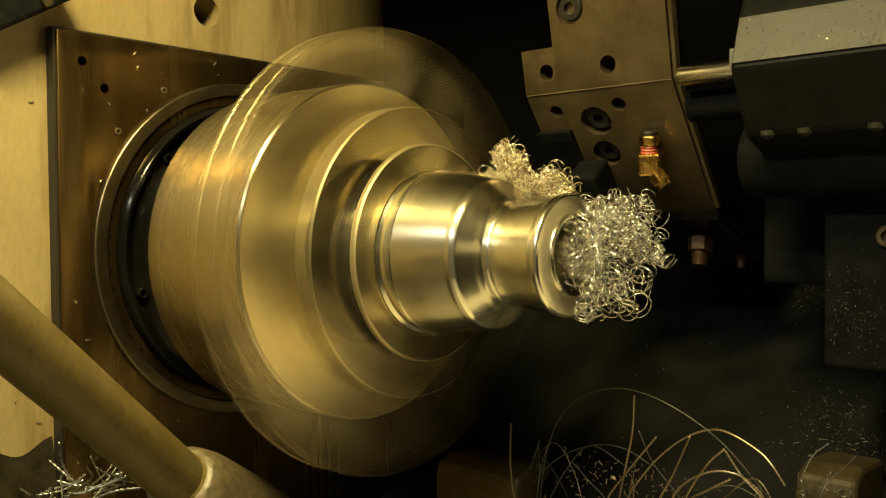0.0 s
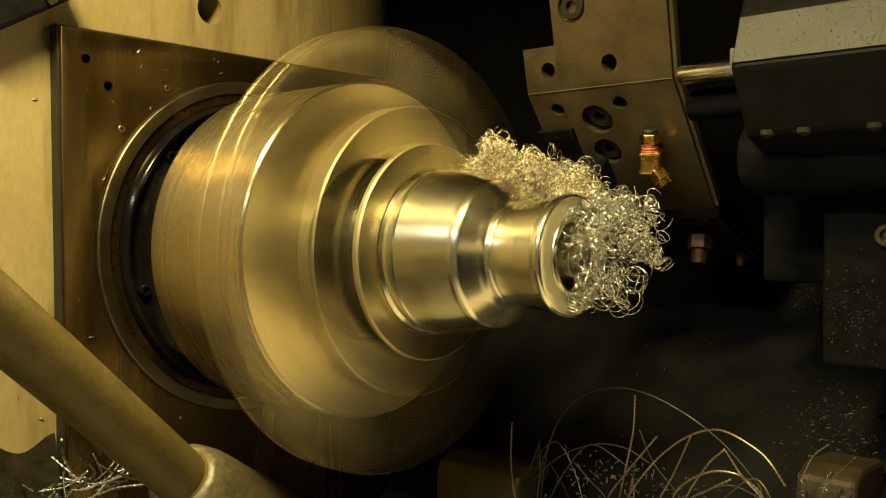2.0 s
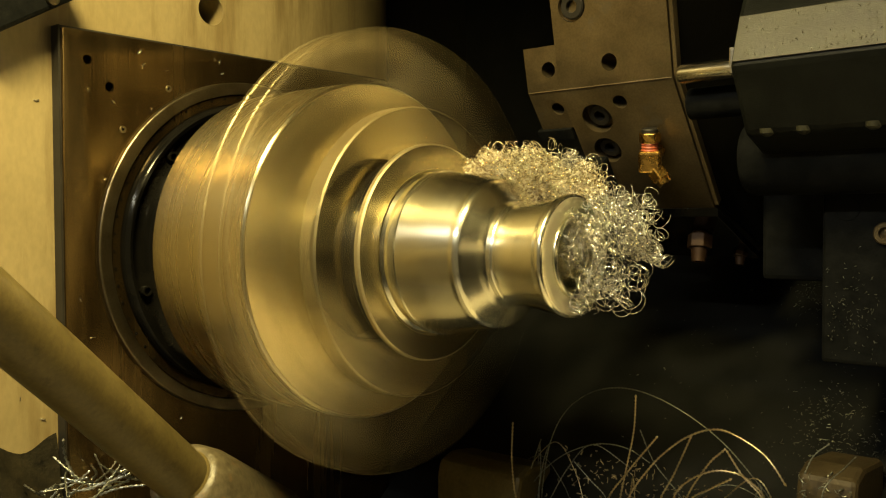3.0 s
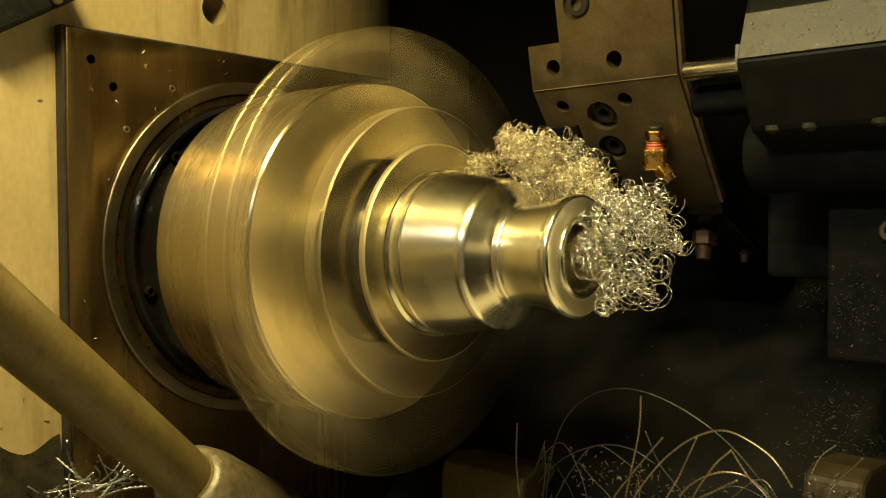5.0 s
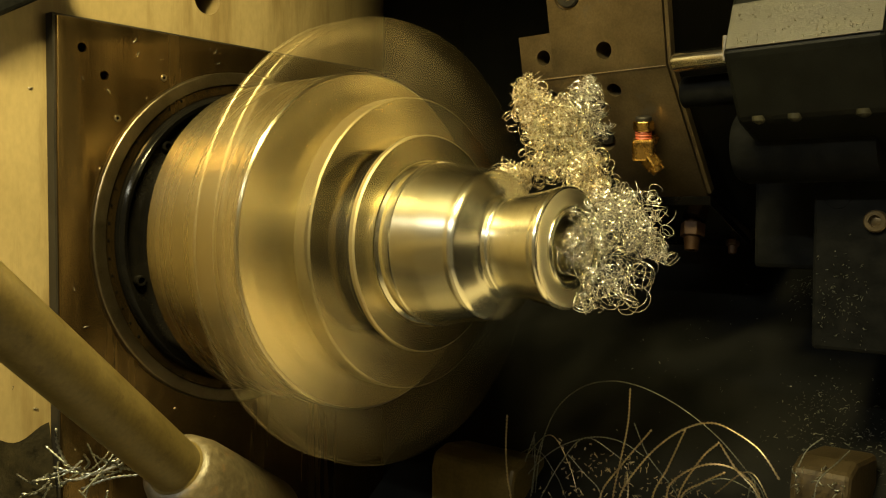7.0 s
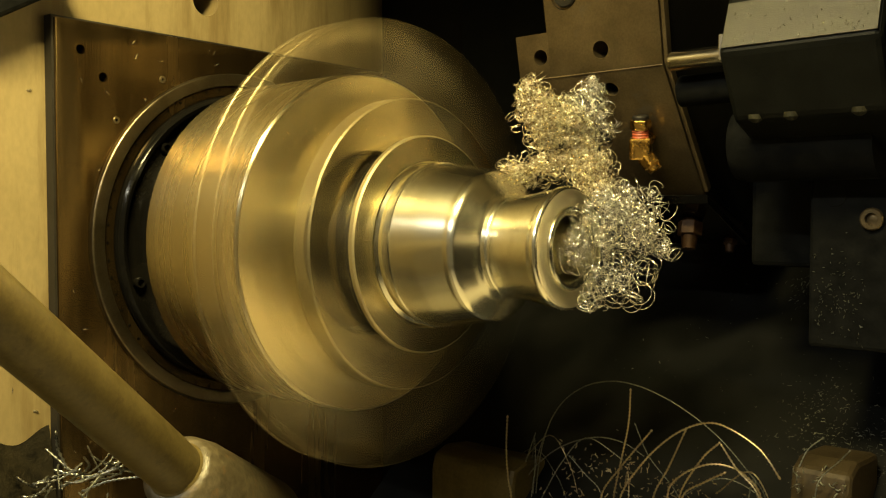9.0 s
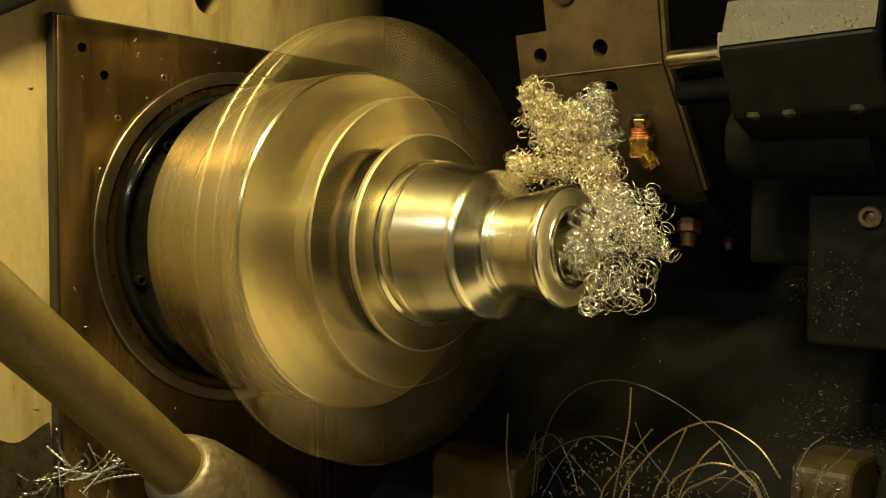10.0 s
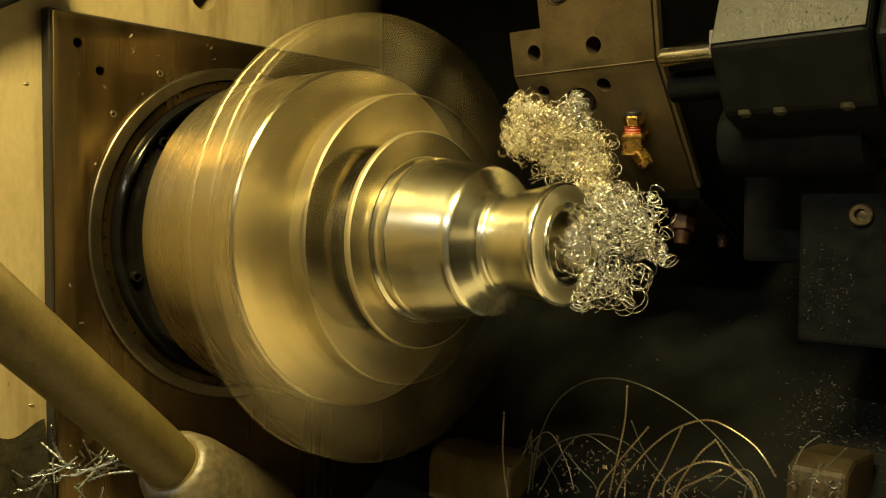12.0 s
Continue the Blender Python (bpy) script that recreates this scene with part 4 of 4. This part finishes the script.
for k in range(26):
    c = Vector((-0.125 + heap.uniform(-0.02, 0.02), -0.168 + heap.uniform(-0.035, 0.035), -0.163 + heap.uniform(-0.03, 0.010)))
    d = Vector((heap.uniform(-0.5, 0.5), heap.uniform(-1, 1), heap.uniform(-0.5, 0.5))).normalized() * heap.uniform(0.010, 0.022)
    bow = Vector((0, heap.uniform(-0.004, 0.004), heap.uniform(-0.005, 0.005)))
    strand("coiled_chip", [c - d, c + bow, c + d], heap.uniform(0.0007, 0.0012), DULL_CHIP if k % 2 == 0 else DIM_CHIP, "short tightly coiled steel chip below the tube", 0.0017)


def flecks(name, seed, count, place, size, mat, label):
    """Small loose chips lying on a surface; place(rng) gives a point and its normal."""
    rng = random.Random(seed)
    verts, faces = [], []
    for _ in range(count):
        p, n = place(rng)
        s = size * rng.uniform(0.4, 1.6)
        t = n.orthogonal().normalized()
        t.rotate(Matrix.Rotation(rng.uniform(0, 6.28), 3, n))
        side = n.cross(t)
        bend = rng.uniform(-0.4, 0.4)
        pts = [p + t * (s * f) + side * (s * bend * (f * f)) + n * (0.0004 + s * 0.25 * (1 - f * f)) for f in (-1, -0.5, 0, 0.5, 1)]
        sweep(pts, size * rng.uniform(0.15, 0.35), 4, verts, faces)
    ob = from_lists(name, verts, faces, mat)
    ob.matrix_world = pose(0, 0, Z)
    return tagged(ob, label, "metal chips", "", "stuff")


def on_plate(rng):
    while True:
        y, z = rng.uniform(-0.16, 0.10), rng.uniform(-0.16, 0.162)
        if math.hypot(y, z) > 0.142:
            return Vector((-0.158, y, z)), Vector((1, 0, 0))


def on_wall(rng):
    return Vector((-0.172, rng.uniform(-0.24, -0.17), rng.uniform(-0.24, 0.2))), Vector((1, 0, 0))


def on_bed(rng):
    k = rng.random()
    if k < 0.75:  # loose drifts
        c = BED_DRIFTS[int(rng.random() * len(BED_DRIFTS))]
        x, y = rng.gauss(c[0], c[2]), min(0.45, max(0.05, rng.gauss(c[1], c[2])))
    else:
        x, y = rng.uniform(0.02, 0.50), rng.uniform(0.08, 0.44)
    z = -0.365 + (y - 0.02) * 0.405 / 0.53
    return Vector((min(x, 0.41), y, z)), Vector((0, -0.607, 0.795))


BED_DRIFTS = ((0.223, 0.311, 0.016), (0.264, 0.297, 0.016), (0.252, 0.265, 0.014), (0.285, 0.262, 0.014), (0.305, 0.285, 0.018), (0.181, 0.426, 0.012), (0.235, 0.285, 0.02))


flecks("plate_flecks", 1, 26, on_plate, 0.0016, CHIP, "tiny bright steel flecks stuck to the plate")
flecks("wall_flecks", 2, 14, on_wall, 0.0014, CHIP, "tiny bright steel flecks stuck to the wall")
def on_heap(rng):
    x = rng.uniform(0.05, 0.33)
    y = rng.uniform(0.13, 0.23)
    return Vector((x, y, -0.215 + 0.030 * math.sin(9 * x + 1) * math.sin(30 * (y - 0.13)) + rng.uniform(-0.02, 0.012))), Vector((rng.gauss(0, 1), rng.gauss(0, 1), rng.gauss(0, 1))).normalized()


def on_block(rng):
    return Vector((rng.uniform(0.248, 0.286), 0.181 + rng.uniform(-0.004, 0.02), rng.uniform(-0.20, -0.162))), Vector((rng.gauss(0, 0.4), -1, rng.gauss(0, 0.4))).normalized()


flecks("block_chips", 9, 90, on_block, 0.0019, WET_CHIP, "wet grey chips clinging to the iron block")
flecks("chip_heap", 5, 420, on_heap, 0.0017, OLD_CHIP, "heap of dull golden steel chips in the tray")
flecks("bed_dust", 6, 900, on_bed, 0.0007, DIM_CHIP, "fine dark chips strewn over the bed cover")
flecks("bed_flecks", 3, 230, on_bed, 0.0013, WET_CHIP, "scattered dull steel chips on the bed cover")


# ---- what moves ----
def motions():
    spin = [(k / 30, pose(0, 0, Z, (60 * k) % 360, 0, 0)) for k in range(361)]
    walk(CHUCK_OB, spin)
    walk(WORK_OB, spin)
    # feed along the axis and retreat up the slanted slide, in millimetres
    feed = [(0, 17.1, -14.0), (1, 16.4, -13.3), (2, 14.7, -11.6), (3, 13.5, -9.7), (5, 12.0, -6.6), (6, 10.6, -4.8), (7, 8.7, -3.4), (9, 5.9, -1.9), (10, 4.0, -0.6), (11, 2.2, -0.1), (12, 0, 0)]
    for ob in TURRET_SET:
        walk(ob, [(t, pose(a / 1000, b * 0.000707, Z + b * 0.000707)) for t, a, b in feed])
    # the nests creep, and the one behind the neck flips up at once
    for k, ob in CLUMPS.items():
        given = CLUMP_ROWS[k]
        when = [g[0] for g in given]

        def at(t):
            u = t if k == "N" or not 6.0 < t < 6.5 else 6.0 + 0.5 * min(1.0, max(0.0, (t - 6.02) / 0.16))
            x, y, z, a = (float(np.interp(u, when, [g[i] for g in given])) for i in (1, 2, 3, 4))
            return pose(x, y, Z + z, 0, a, 0)

        walk(ob, [(t, at(t)) for t in sorted(set(when + [6.02, 6.1, 6.18]))])


motions()
